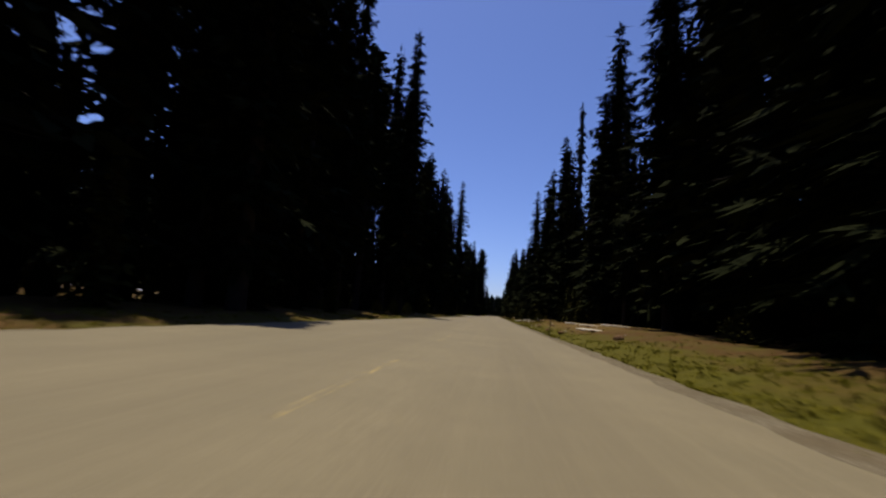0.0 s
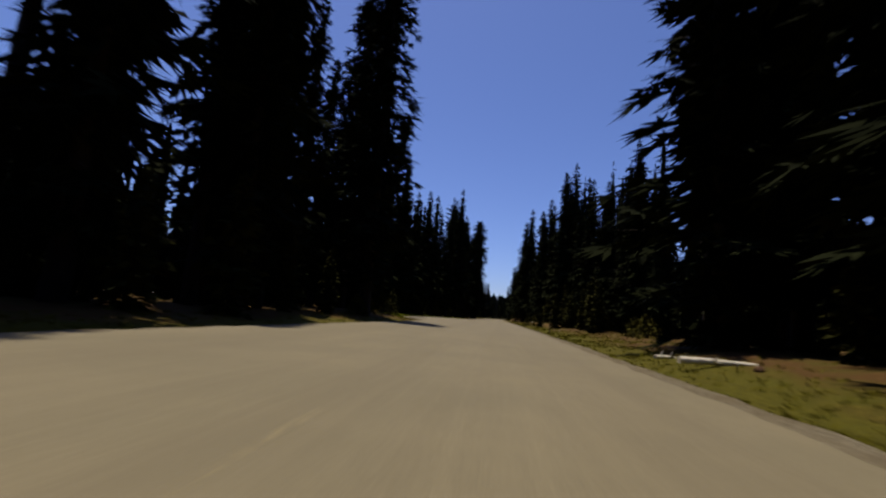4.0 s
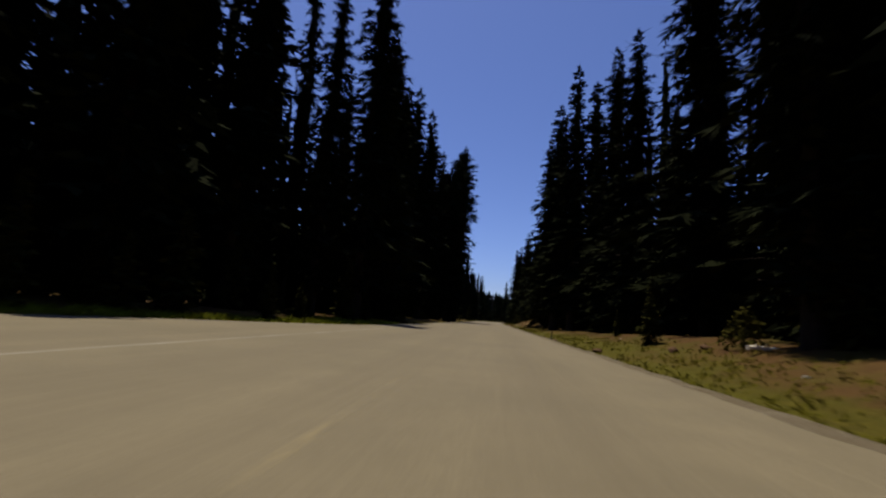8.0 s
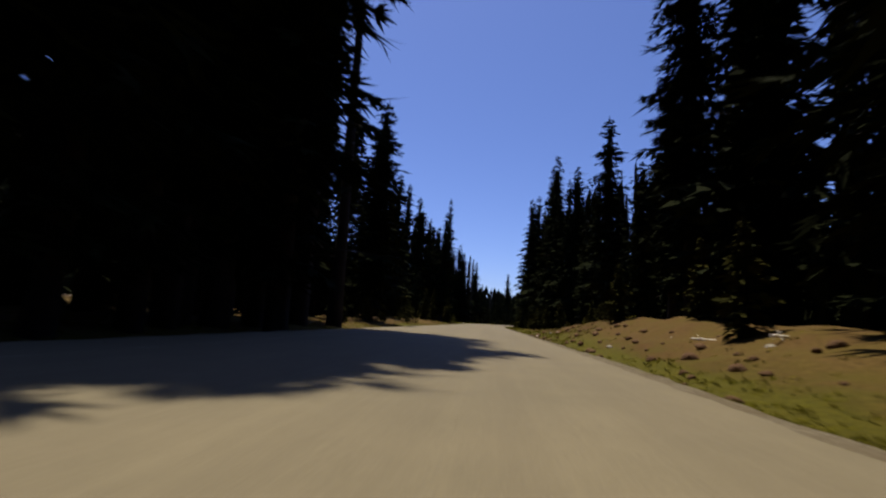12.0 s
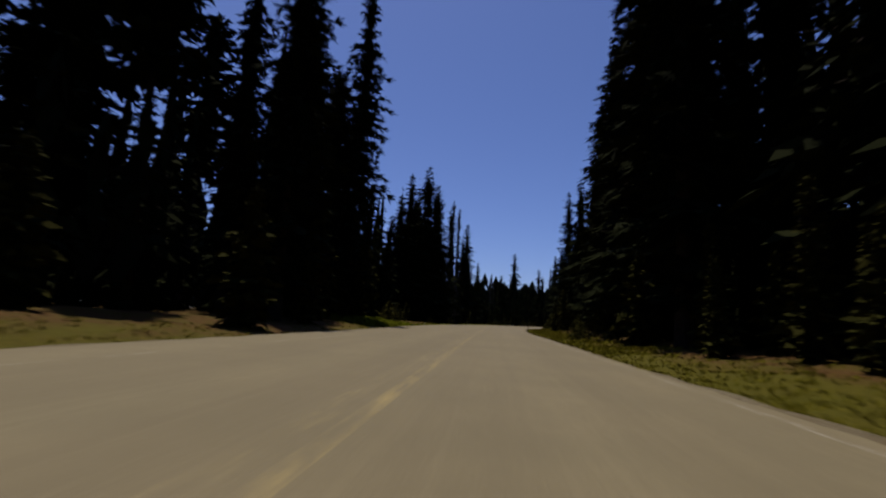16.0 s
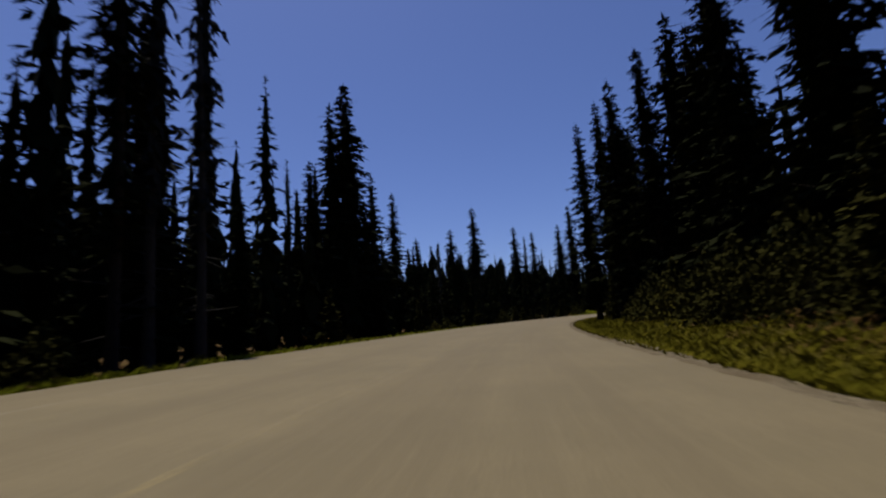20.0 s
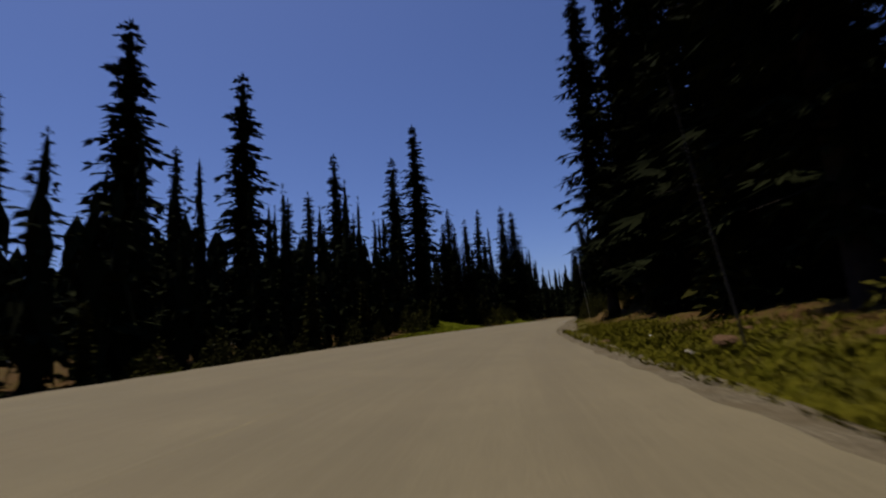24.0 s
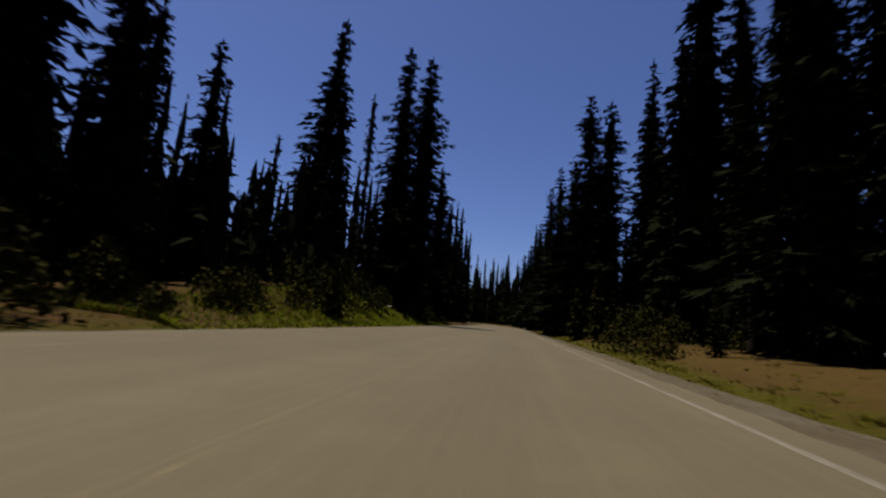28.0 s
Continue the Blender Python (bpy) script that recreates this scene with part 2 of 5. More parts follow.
def plan_uv(me, off, s):
    """Lays offset and station, in metres, into a UV map."""
    uv = np.stack([np.asarray(off, float).ravel(), np.asarray(s, float).ravel()], 1)
    idx = np.empty(len(me.loops), dtype=np.int32)
    me.loops.foreach_get("vertex_index", idx)
    me.uv_layers.new(name="plan").data.foreach_set("uv", uv[idx].astype(np.float32).ravel())
    return me


def part_mesh(name, me, parent=None, label=""):
    ob = new(name, me)
    if parent is not None:
        ob.parent = parent
    return tagged(ob, label)


def part(name, bm, mat, parent=None, label=""):
    me = bpy.data.meshes.new(name)
    bm.to_mesh(me)
    bm.free()
    me.materials.append(mat)
    return part_mesh(name, me, parent, label)


# ---------------------------------------------------------------- the road's line
STEP = 1.0
S0, S1 = -60.0, 1040.0
STATIONS = np.arange(S0, S1 + STEP, STEP)


def curvature(s):
    """Degrees to the left for each metre of road: straight, one long bend to the right, straight, and a bend to the left far ahead."""
    bend = np.interp(s, (330, 365, 395, 425, 455, 485, 515, 545, 575), (0, 0.0462, 0.1496, 0.2180, 0.2387, 0.2187, 0.1611, 0.0725, 0))
    ahead = np.interp(s, (672, 695, 790, 830), (0, 0.34, 0.34, 0))
    return ahead - bend


def centre_line():
    heading = np.radians(np.cumsum(curvature(STATIONS)) * STEP)
    xy = np.stack([np.cumsum(-np.sin(heading)), np.cumsum(np.cos(heading))], 1) * STEP
    i = int(-S0 / STEP)
    return xy - xy[i] + np.array([-1.44, 0.0]), heading


LINE, HEADING = centre_line()


def road_point(s, off):
    """World x, y of the place off metres to the right of the centre line."""
    x, y, h = (np.interp(s, STATIONS, a) for a in (LINE[:, 0], LINE[:, 1], HEADING))
    return x + np.cos(h) * off, y + np.sin(h) * off


def hump(s, at, half):
    return np.exp(-((s - at) / half) ** 2)


LEFT = 5.3        # from the centre line to the asphalt's left edge


def right_edge(s):
    """The asphalt's right edge, which wanders a little."""
    return np.interp(s, (75, 100, 124, 150, 250, 262, 312, 340, 357, 380, 395, 410, 422, 432, 460, 495, 515, 522, 535, 550, 575), (3.95, 4.2, 4.4, 4.3, 4.25, 4.35, 4.25, 4.4, 4.6, 4.65, 4.8, 4.6, 4.5, 4.45, 4.35, 4.3, 4.0, 4.15, 4.7, 4.6, 4.5))


def left_edge(s):
    """The asphalt's left edge, which widens into a lay-by."""
    s = np.asarray(s, float)
    return LEFT + 6.5 * np.exp(-((s - 160) / 23) ** 4) + 0.9 * np.clip((s - 350) / 30, 0, 1) * np.clip((545 - s) / 20, 0, 1)


def camber(s, off):
    """The bend is banked, and the straight falls a little to the right."""
    s, off = np.asarray(s, float), np.asarray(off, float)
    lift = 0.012 + 0.012 * np.clip((s - 312) / 55, 0, 1) * np.clip((600 - s) / 50, 0, 1)
    return -lift * np.clip(off - 1.44, -14, 9)


def height(s, off):
    """The ground's height beside the road."""
    s, off = np.asarray(s, float), np.asarray(off, float)
    right = off > 0
    away = np.maximum(np.where(right, off - right_edge(s), -off - left_edge(s)), 0)
    bank = np.where(right, 0.5 + 0.35 * hump(s, 41, 19) + 0.45 * hump(s, 80, 14) + 1.4 * hump(s, 276, 26) + 0.5 * hump(s, 183, 20) + 0.35 * hump(s, 405, 24)
                    + 0.5 * hump(s, 495, 20) + 1.8 * np.exp(-((s - 538) / 15) ** 4) + 0.4 * hump(s, 620, 20),
                    0.2 + 0.5 * hump(s, 147, 28) + 0.5 * hump(s, 318, 20) + 0.8 * hump(s, 547, 7) + 0.5 * hump(s, 366, 7) + 2.3 * hump(s, 600, 15))
    drop = np.where(right, 0, -0.30 * np.clip(away - 0.5, 0, 1) * np.clip((s - 392) / 12, 0, 1) * np.clip((530 - s) / 12, 0, 1))
    dip = drop - 0.10 * np.exp(-((away - 1.1) / 0.7) ** 2)
    bank = bank - np.where(right, 0, 1.1 * np.clip((s - 392) / 12, 0, 1) * np.clip((530 - s) / 12, 0, 1))
    rise = bank * np.clip((away - 1.4) / 4.6, 0, 1) ** 1.2 * np.exp(-(np.clip(away - 9, 0, 99) / 13) ** 2)
    rough = 0.07 * np.sin(s * 0.9 + off * 0.5) * np.sin(off * 1.3 + s * 0.21) * np.clip(away - 0.6, 0, 1)
    rough = rough * (1 + (1.6 * hump(s, 546, 14) + 1.5 * hump(s, 272, 20)) * right) + 0.035 * np.sin(s * 2.3 + 1.7 * np.sin(off * 2.1)) * np.sin(off * 3.1 - s * 0.4) * np.clip(away - 0.8, 0, 1)
    return camber(s, off) - 0.06 * np.clip(away * 2, 0, 1) + dip + rise + rough


def strip(name, s, offs, z, mat, label, category, kind="structure", smooth=True):
    """A sheet along the road: a row of points at each station s, at the offsets offs, raised by z."""
    s, offs = np.asarray(s, float), np.asarray(offs, float)
    ss, oo = np.meshgrid(s, offs, indexing="ij")
    x, y = road_point(ss, oo)
    v = np.stack([x, y, z(ss, oo)], -1).reshape(-1, 3)
    k = len(offs)
    f = [(i * k + j, i * k + j + 1, (i + 1) * k + j + 1, (i + 1) * k + j) for i in range(len(s) - 1) for j in range(k - 1)]
    f = [tuple(reversed(q)) for q in f] if v[f[0][1]][0] < v[f[0][0]][0] else f
    return tagged(part_mesh(name, plan_uv(mesh_from(name, v, f, mat, smooth), oo, ss)), label, category, kind=kind)


# ---------------------------------------------------------------- ground and road
AWAY = np.array([4.4, 4.6, 4.8, 5.3, 5.8, 6.3, 6.9, 7.5, 8.2, 9, 9.8, 10.8, 12, 13.5, 15.5, 18, 21, 25, 30, 38, 50, 70, 95])
edge_off = np.concatenate([-AWAY[::-1], [-4.0, 0, 3.6, 4.2], AWAY])
edge_off = np.unique(np.concatenate([edge_off, [-6.05, -6.6, -7.2, -11.4, -12.7, -14.4]]))


def ground_z(s, o):
    paved = (o < right_edge(s) + 0.1) & (o > -left_edge(s) - 0.1)
    return np.where(paved, camber(s, o) - 0.14, height(s, o))


strip("ground", STATIONS, edge_off, ground_z, SOIL, "brown forest soil with needles, straw and grass", "ground")
bm = bmesh.new()
bmesh.ops.create_grid(bm, x_segments=8, y_segments=8, size=4500)
far = part("ground_far", bm, SOIL_FAR)
far.location = (0, 300, -0.9)
tagged(far, "wide forest floor reaching the horizon", "ground", kind="structure")


def ribbon(name, s, left, right, z, mat, label, category, parent=None, cols=2):
    """A sheet between two edges, each given as offsets at the stations s, with a wavering outline."""
    k = np.linspace(0, 1, cols)
    oo = left[:, None] * (1 - k) + right[:, None] * k
    ss = np.repeat(s[:, None], cols, 1)
    x, y = road_point(ss, oo)
    v = np.stack([x, y, z(ss, oo)], -1).reshape(-1, 3)
    f = [(i * cols + j, i * cols + j + 1, (i + 1) * cols + j + 1, (i + 1) * cols + j) for i in range(len(s) - 1) for j in range(cols - 1)]
    ob = part_mesh(name, plan_uv(mesh_from(name, v, f, mat, True), oo, ss), parent, label)
    return tagged(ob, category=category, kind="structure") if parent is None else ob


def crown_z(s, o):
    return camber(s, o) + 0.02 * (1 - (o / 6.0) ** 2)


FINE = np.arange(S0, S1, 0.5)
waver = 0.05 * np.sin(FINE * 1.7) * np.sin(FINE * 0.63 + 1) + 0.04 * np.sin(FINE * 4.1)
road = ribbon("road", FINE, -left_edge(FINE) + waver, right_edge(FINE) + waver[::-1], crown_z, ASPHALT, "sun-bleached grey asphalt two-lane forest road", "road", cols=12)
wide = 0.25 * np.sin(FINE * 0.31) * np.sin(FINE * 0.11 + 2) + 0.08 * np.sin(FINE * 2.3)
loose = np.interp(FINE, (300, 350, 380, 400, 422, 435, 490, 512, 540, 580), (0.65, 0.3, 0.2, 0.2, 0.75, 0.55, 0.55, 1.35, 1.2, 1.05))
ribbon("shoulder_right", FINE, right_edge(FINE) - 0.12, right_edge(FINE) + loose + wide * 0.6, lambda s, o: camber(s, o) - 0.015 - 0.05 * (o - right_edge(s)) + 0.012 * np.sin(s * 3.1 + o * 7), GRAVEL,
       "strip of loose brown gravel beside the asphalt", "road shoulder", cols=5)
ribbon("shoulder_left", FINE, -left_edge(FINE) - 0.5 - wide * 0.7, -left_edge(FINE) + 0.12, lambda s, o: camber(s, o) - 0.015 - 0.05 * (-o - left_edge(s)) + 0.012 * np.sin(s * 2.9 + o * 6), GRAVEL,
       "strip of loose brown gravel beside the asphalt", "road shoulder", cols=5)


def paint(name, s0, s1, off, width, mat, label):
    """A stripe of paint whose edges sink into the asphalt."""
    s = np.arange(s0, s1 + 0.25, 0.5)
    skin = lambda a, o: crown_z(a, o) + 0.003 - 0.0045 * ((o - off) / (width / 2)) ** 4
    ribbon(name, s, np.full(len(s), off - width / 2), np.full(len(s), off + width / 2), skin, mat, label, "", parent=road, cols=6)


paint("edge_line", 186, 216, 3.85, 0.12, WHITE_FAINT, "faded white edge line")
paint("edge_line", 325, 404, 4.08, 0.20, WHITE_FAINT, "faded white edge line")
paint("edge_line", 527, 546, 3.90, 0.12, WHITE_FAINT, "faded white edge line")
paint("edge_line", 546, 700, 3.92, 0.14, WHITE, "worn white edge line")
paint("edge_line", 146, 205, -3.95, 0.14, WHITE, "worn white edge line past the lay-by")
paint("edge_line", 205, 700, -3.95, 0.12, WHITE_FAINT, "faded white edge line")
for k in range(-2, 32):
    paint("centre_dash", 2.8 + 9.15 * k, 7.0 + 9.15 * k, 0.1, 0.13, YELLOW if k < 5 else YELLOW_FAINT, "worn yellow centre dash")
paint("centre_line", 296, 338, 0.10, 0.20, YELLOW_SOFT, "worn yellow centre line")
paint("centre_line", 338, 366, 0.10, 0.14, YELLOW, "worn yellow centre line")
paint("centre_dash", 366.5, 373.0, 0.04, 0.15, YELLOW, "worn yellow centre dash")
paint("centre_fleck", 300, 372, -0.20, 0.30, YELLOW_FAINT, "scattered flecks of older yellow paint")
paint("centre_line", 376, 520, 0.0, 0.12, YELLOW_FAINT, "faded yellow centre line")
paint("centre_line", 520, 563, 0.0, 0.20, YELLOW_PALE, "worn yellow centre line")
paint("centre_line", 563, 700, 0.0, 0.16, YELLOW_FAINT, "faded yellow centre line")

# ---------------------------------------------------------------- trees
rng = np.random.default_rng(7)


def trunk_data(r, h, base, sides=7, lean=0.0, levels=8):
    """A tapered, slightly wavering trunk."""
    v, f = [], []
    phase = r.uniform(0, 6.3)
    for i in range(levels + 1):
        u = i / levels
        rad = base * ((1 - u) ** 0.8 * 0.93 + 0.04) * (1.35 if i == 0 else 1)
        cx, cy = 0.012 * h * math.sin(3 * u + phase) * u + lean * h * u * u, 0.010 * h * math.cos(4 * u + phase) * u
        for k in range(sides):
            a = 6.2832 * k / sides
            v.append((cx + rad * math.cos(a), cy + rad * math.sin(a), u * h * 0.985 - (0.5 if i == 0 else 0)))
    for i in range(levels):
        for k in range(sides):
            a, b = i * sides + k, i * sides + (k + 1) % sides
            f.append((a, b, b + sides, a + sides))
    return np.array(v), f


def sprays(p, d, side, length, width, sag):
    """Kites, one for each row: a needle spray from p along d, side its width's way."""
    mid = p + d * (length * 0.45)[:, None]
    tip = p + d * length[:, None]
    tip[:, 2] -= sag
    mid[:, 2] -= sag * 0.25
    w = side * width[:, None]
    return np.stack([p, mid + w, tip, mid - w], 1)


def unit(a):
    return a / (np.linalg.norm(a, axis=1)[:, None] + 1e-6)


def crown_data(r, h, start, radius, power, step, per, stations, droop, lean=0.0, gap=0.0, top=0.25, long=0.62, wide=0.21):
    """Boughs in uneven tiers, each hung with needle sprays; returns the kites' corners."""
    out = []
    z = start * h
    up = np.array([0, 0, 1.0])
    while z < h * 0.985:
        u = (z / h - start) / (1 - start)
        full = radius * ((1 - u) ** power) * min(1, 0.5 + u * 3.0) + top * 0.6
        rad = full * r.uniform(0.72, 1.12)
        n = max(4, int(round(per * (0.65 + 0.35 * (1 - u)))))
        axis = np.array([lean * z * z / h, 0, z])
        if r.random() > gap:
            a = r.uniform(0, 6.2832) + np.arange(n) * 6.2832 / n + r.normal(0, 0.3, n)
            d, s = np.stack([np.cos(a), np.sin(a), 0 * a], 1), np.stack([-np.sin(a), np.cos(a), 0 * a], 1)
            ln = rad * r.uniform(0.55, 1.2, n)
            z0 = r.normal(0, step * 0.25, n)
            rise = 0.45 * u
            for k in range(stations):
                t = (k + r.uniform(0.15, 0.55, n)) / stations
                p = axis + d * (ln * t)[:, None] + up * (z0 + ln * (rise * t - droop * t * t))[:, None]
                for sg in (-1, 1):
                    dd = unit(d * 0.8 + s * sg * r.uniform(0.3, 0.9, n)[:, None] + up * r.normal(rise * 0.5 - droop * 0.6, 0.2, n)[:, None])
                    sl = ln * (long - 0.45 * long * t) * r.uniform(0.75, 1.25, n) + 0.14
                    ww = unit(np.cross(dd, r.normal(0, 0.75, (n, 3)) + up))
                    out.append(sprays(p, dd, ww, sl, sl * wide + 0.02, sl * 0.28))
            p = axis + d * (ln * 0.45)[:, None] + up * (z0 + ln * (rise * 0.45 - droop * 0.2))[:, None]
            out.append(sprays(p, unit(d + up * (rise - droop)), s, ln * 0.58 + 0.08, ln * 0.07 + 0.03, ln * 0.08))
        if full > 0.5:
            m = 3
            aa = r.uniform(0, 6.2832) + np.arange(m) * 6.2832 / m
            cd = np.stack([np.cos(aa), np.sin(aa), 0 * aa], 1)
            cp = axis + up * step * 0.8
            dn = cd * r.uniform(0.25, 0.5, m)[:, None] * full - up * r.uniform(1.2, 1.9, m)[:, None] * step
            out.append(sprays(np.tile(cp, (m, 1)), dn, np.stack([-np.sin(aa), np.cos(aa), 0 * aa], 1), np.ones(m), np.full(m, full * 0.32), np.zeros(m)))
        z += step * r.uniform(0.65, 1.35) * (1 - 0.45 * u)
    k = 4
    a = np.arange(k) * 6.2832 / k
    p = np.tile(np.array([lean * h, 0, h * 0.965]), (k, 1))
    d = np.stack([np.cos(a) * 0.14, np.sin(a) * 0.14, np.ones(k)], 1)
    out.append(sprays(p, d, np.stack([-np.sin(a), np.cos(a), 0 * a], 1), np.full(k, h * 0.036), np.full(k, 0.06), np.zeros(k)))
    return np.concatenate(out)


def kite_mesh(name, q, mat):
    n = len(q)
    me = bpy.data.meshes.new(name)
    me.vertices.add(4 * n)
    me.vertices.foreach_set("co", q.reshape(-1).astype(np.float32))
    me.loops.add(4 * n)
    me.loops.foreach_set("vertex_index", np.arange(4 * n, dtype=np.int32))
    me.polygons.add(n)
    me.polygons.foreach_set("loop_start", np.arange(0, 4 * n, 4, dtype=np.int32))
    me.update(calc_edges=True)
    me.validate()
    me.materials.append(mat)
    return me


def twigs(r, h, start, length, n, thick=0.03):
    """Bare branches: thin three-sided spikes."""
    v, f = [], []
    for _ in range(n):
        z, a, ln = h * r.uniform(start, 0.97), r.uniform(0, 6.283), length * r.uniform(0.3, 1.0)
        ln *= 1.1 - z / h * 0.7
        d, s = np.array([math.cos(a), math.sin(a), r.uniform(-0.5, 0.25)]), np.array([-math.sin(a), math.cos(a), 0])
        p, i = np.array([0, 0, z]), len(v)
        v += [p + s * thick, p - s * thick, p + np.array([0, 0, 1.7 * thick]), p + d * ln]
        f += [(i, i + 1, i + 3), (i + 1, i + 2, i + 3), (i + 2, i, i + 3)]
    return v, f


PROTO = {}


def prototype(key, label, category, trunk, crown, dead=None, moss=None, bark=BARK, leaf=SHADED_NEEDLES, kind_name="conifer"):
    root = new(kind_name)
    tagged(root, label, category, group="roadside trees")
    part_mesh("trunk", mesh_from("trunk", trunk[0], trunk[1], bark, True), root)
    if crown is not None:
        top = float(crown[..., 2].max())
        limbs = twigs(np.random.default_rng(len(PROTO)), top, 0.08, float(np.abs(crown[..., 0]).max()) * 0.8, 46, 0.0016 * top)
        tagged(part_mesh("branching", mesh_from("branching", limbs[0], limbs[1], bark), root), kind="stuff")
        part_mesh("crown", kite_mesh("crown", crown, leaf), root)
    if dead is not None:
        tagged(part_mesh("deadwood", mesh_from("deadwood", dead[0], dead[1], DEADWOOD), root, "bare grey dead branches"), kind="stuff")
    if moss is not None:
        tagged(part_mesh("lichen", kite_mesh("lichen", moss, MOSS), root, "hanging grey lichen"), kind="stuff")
    PROTO[key] = [root, False]


def fray(q):
    """Each spray parted into three finer ones, for trees close to the road."""
    r = np.random.default_rng(8)
    p, tip, w = q[:, 0], q[:, 2], (q[:, 1] - q[:, 3]) / 2
    d, out = tip - p, []
    for sg, a, e in ((0, 0.0, 1.06), (-1, 0.08, 0.82), (1, 0.16, 0.94)):
        j = r.uniform(0.8, 1.2, (len(q), 1))
        p0, p1 = p + a * d, p + e * j * d + sg * 1.15 * j * w
        mid = 0.55 * p0 + 0.45 * p1
        out.append(np.stack([p0, mid + 0.40 * w, p1, mid - 0.40 * w], 1))
    return np.concatenate(out)


def build_prototypes():
    r = np.random.default_rng(21)
    full = ("spruce_a", 2.6, 0.05, 0.85, 0.0), ("spruce_b", 2.9, 0.03, 0.95, 0.05), ("spruce_c", 2.3, 0.07, 0.78, 0.05), ("spruce_d", 3.1, 0.02, 0.9, 0.0)
    for key, rad, start, power, gap in full:
        trunk, crown = trunk_data(r, 24, 0.26), crown_data(r, 24, start, rad, power, 0.68, 8, 4, 0.42, gap=gap, long=0.44, wide=0.19)
        prototype(key, "tall dark green spruce with drooping tiered branches", "conifer", trunk, crown)
        prototype(key + "_near", "tall dark green spruce with drooping tiered branches", "conifer", trunk, fray(crown))
    for key, rad, start, power, gap, lean in (("thin_a", 1.5, 0.12, 0.55, 0.10, 0.01), ("thin_b", 1.25, 0.22, 0.5, 0.16, -0.01), ("thin_c", 1.95, 0.08, 0.65, 0.10, 0.0)):
        trunk, crown = trunk_data(r, 24, 0.20, lean=lean), crown_data(r, 24, start, rad, power, 0.66, 7, 3, 0.5, lean=lean, gap=gap, long=0.52)
        dead = twigs(r, 24, 0.06, 1.2, 40)
        prototype(key, "slender dark fir with short ragged branches", "conifer", trunk, crown, dead=dead)
        prototype(key + "_near", "slender dark fir with short ragged branches", "conifer", trunk, fray(crown), dead=dead)
    for key, start, lean in (("pine_a", 0.55, 0.02), ("pine_b", 0.45, -0.015)):
        trunk, crown = trunk_data(r, 24, 0.21, lean=lean), crown_data(r, 24, start, 2.1, 0.5, 0.66, 6, 3, 0.15, lean=lean, gap=0.12, top=0.5)
        dead = twigs(r, 24, 0.2, 1.3, 60)
        prototype(key, "tall lodgepole pine with bare lower trunk and tufted top", "conifer", trunk, crown, dead=dead)
        prototype(key + "_near", "tall lodgepole pine with bare lower trunk and tufted top", "conifer", trunk, fray(fray(crown)), dead=dead)
    for key in ("snag_a", "snag_b"):
        t = trunk_data(r, 24, 0.20, lean=0.008)
        m = crown_data(r, 24, 0.25, 0.75, 0.3, 0.7, 4, 2, 1.6, lean=0.008, gap=0.3)
        prototype(key, "dead standing conifer trunk hung with grey lichen", "dead tree", t, None, dead=twigs(r, 24, 0.1, 1.6, 130), moss=m, bark=DEADWOOD, kind_name="dead_tree")
    for key, rad in (("young_a", 1.15), ("young_b", 0.9)):
        prototype(key, "young green spruce with branches down to the ground", "young conifer", trunk_data(r, 5, 0.06, sides=5, levels=5),
                  crown_data(r, 5, 0.03, rad, 0.9, 0.26, 7, 2, 0.1, top=0.08), leaf=YOUNG, kind_name="young_conifer")


build_prototypes()
PLANTED = []


def tree(key, s, off, h, girth=1.0, turn=None, tilt=0.0):
    """Plants a tree of height h at the station s, off metres to the right of the centre line."""
    key = key + "_near" if key + "_near" in PROTO and -13.5 < off < 13.5 and h > 12 else key
    root, used = PROTO[key]
    native = 5.0 if key.startswith("young") else 24.0
    x, y = road_point(s, off)
    z = float(height(s, off)) - 0.05
    k = h / native
    g = 1.08 * k ** 0.85 * girth if native > 10 else k * girth
    turn = (rng.uniform(0, 360) if turn is None else turn) if not tilt else 0.0
    m = pose(float(x), float(y), z, 0, tilt, turn)
    ob = root if not used else copy_thing(root, m)
    PROTO[key][1] = True
    ob.matrix_basis = m @ Matrix.Diagonal((g, g, k, 1))
    PLANTED.append((float(x), float(y)))
    return ob


def free(x, y, d):
    return all((x - a) ** 2 + (y - b) ** 2 > d * d for a, b in PLANTED)

# ---------------------------------------------------------------- trees that stand out along the road
# first straight, right
tree("spruce_b", 17.9, 13.1, 30.0, girth=1.25)
tree("spruce_a", 24.8, 14.0, 33.0, girth=1.25)
tree("thin_c", 31.6, 12.8, 28.5, girth=1.35)
tree("spruce_c", 37.1, 15.4, 25.5, girth=1.25)
tree("spruce_c", 44, 14.0, 18.0, girth=1.25)
tree("thin_a", 54, 12.4, 19.4, girth=1.35)
tree("thin_c", 62.9, 15.2, 27.0, girth=1.35)
tree("spruce_a", 78.2, 12.3, 32.0, girth=1.2)
tree("snag_a", 76, 14.4, 37.2, girth=1)
tree("thin_a", 83.6, 13.9, 33.0, girth=1.35)
tree("spruce_d", 94.2, 11.2, 24.0, girth=1.25)
tree("thin_c", 98.8, 11.9, 30.8, girth=1.35)
tree("spruce_b", 105, 10.1, 30.0, girth=1.25)
tree("pine_b", 117, 14.6, 25.5, girth=1.2)
tree("spruce_d", 8.5, 12.6, 31.0, girth=1.2)
tree("spruce_b", 12.8, 11.8, 29.0, girth=1.2)
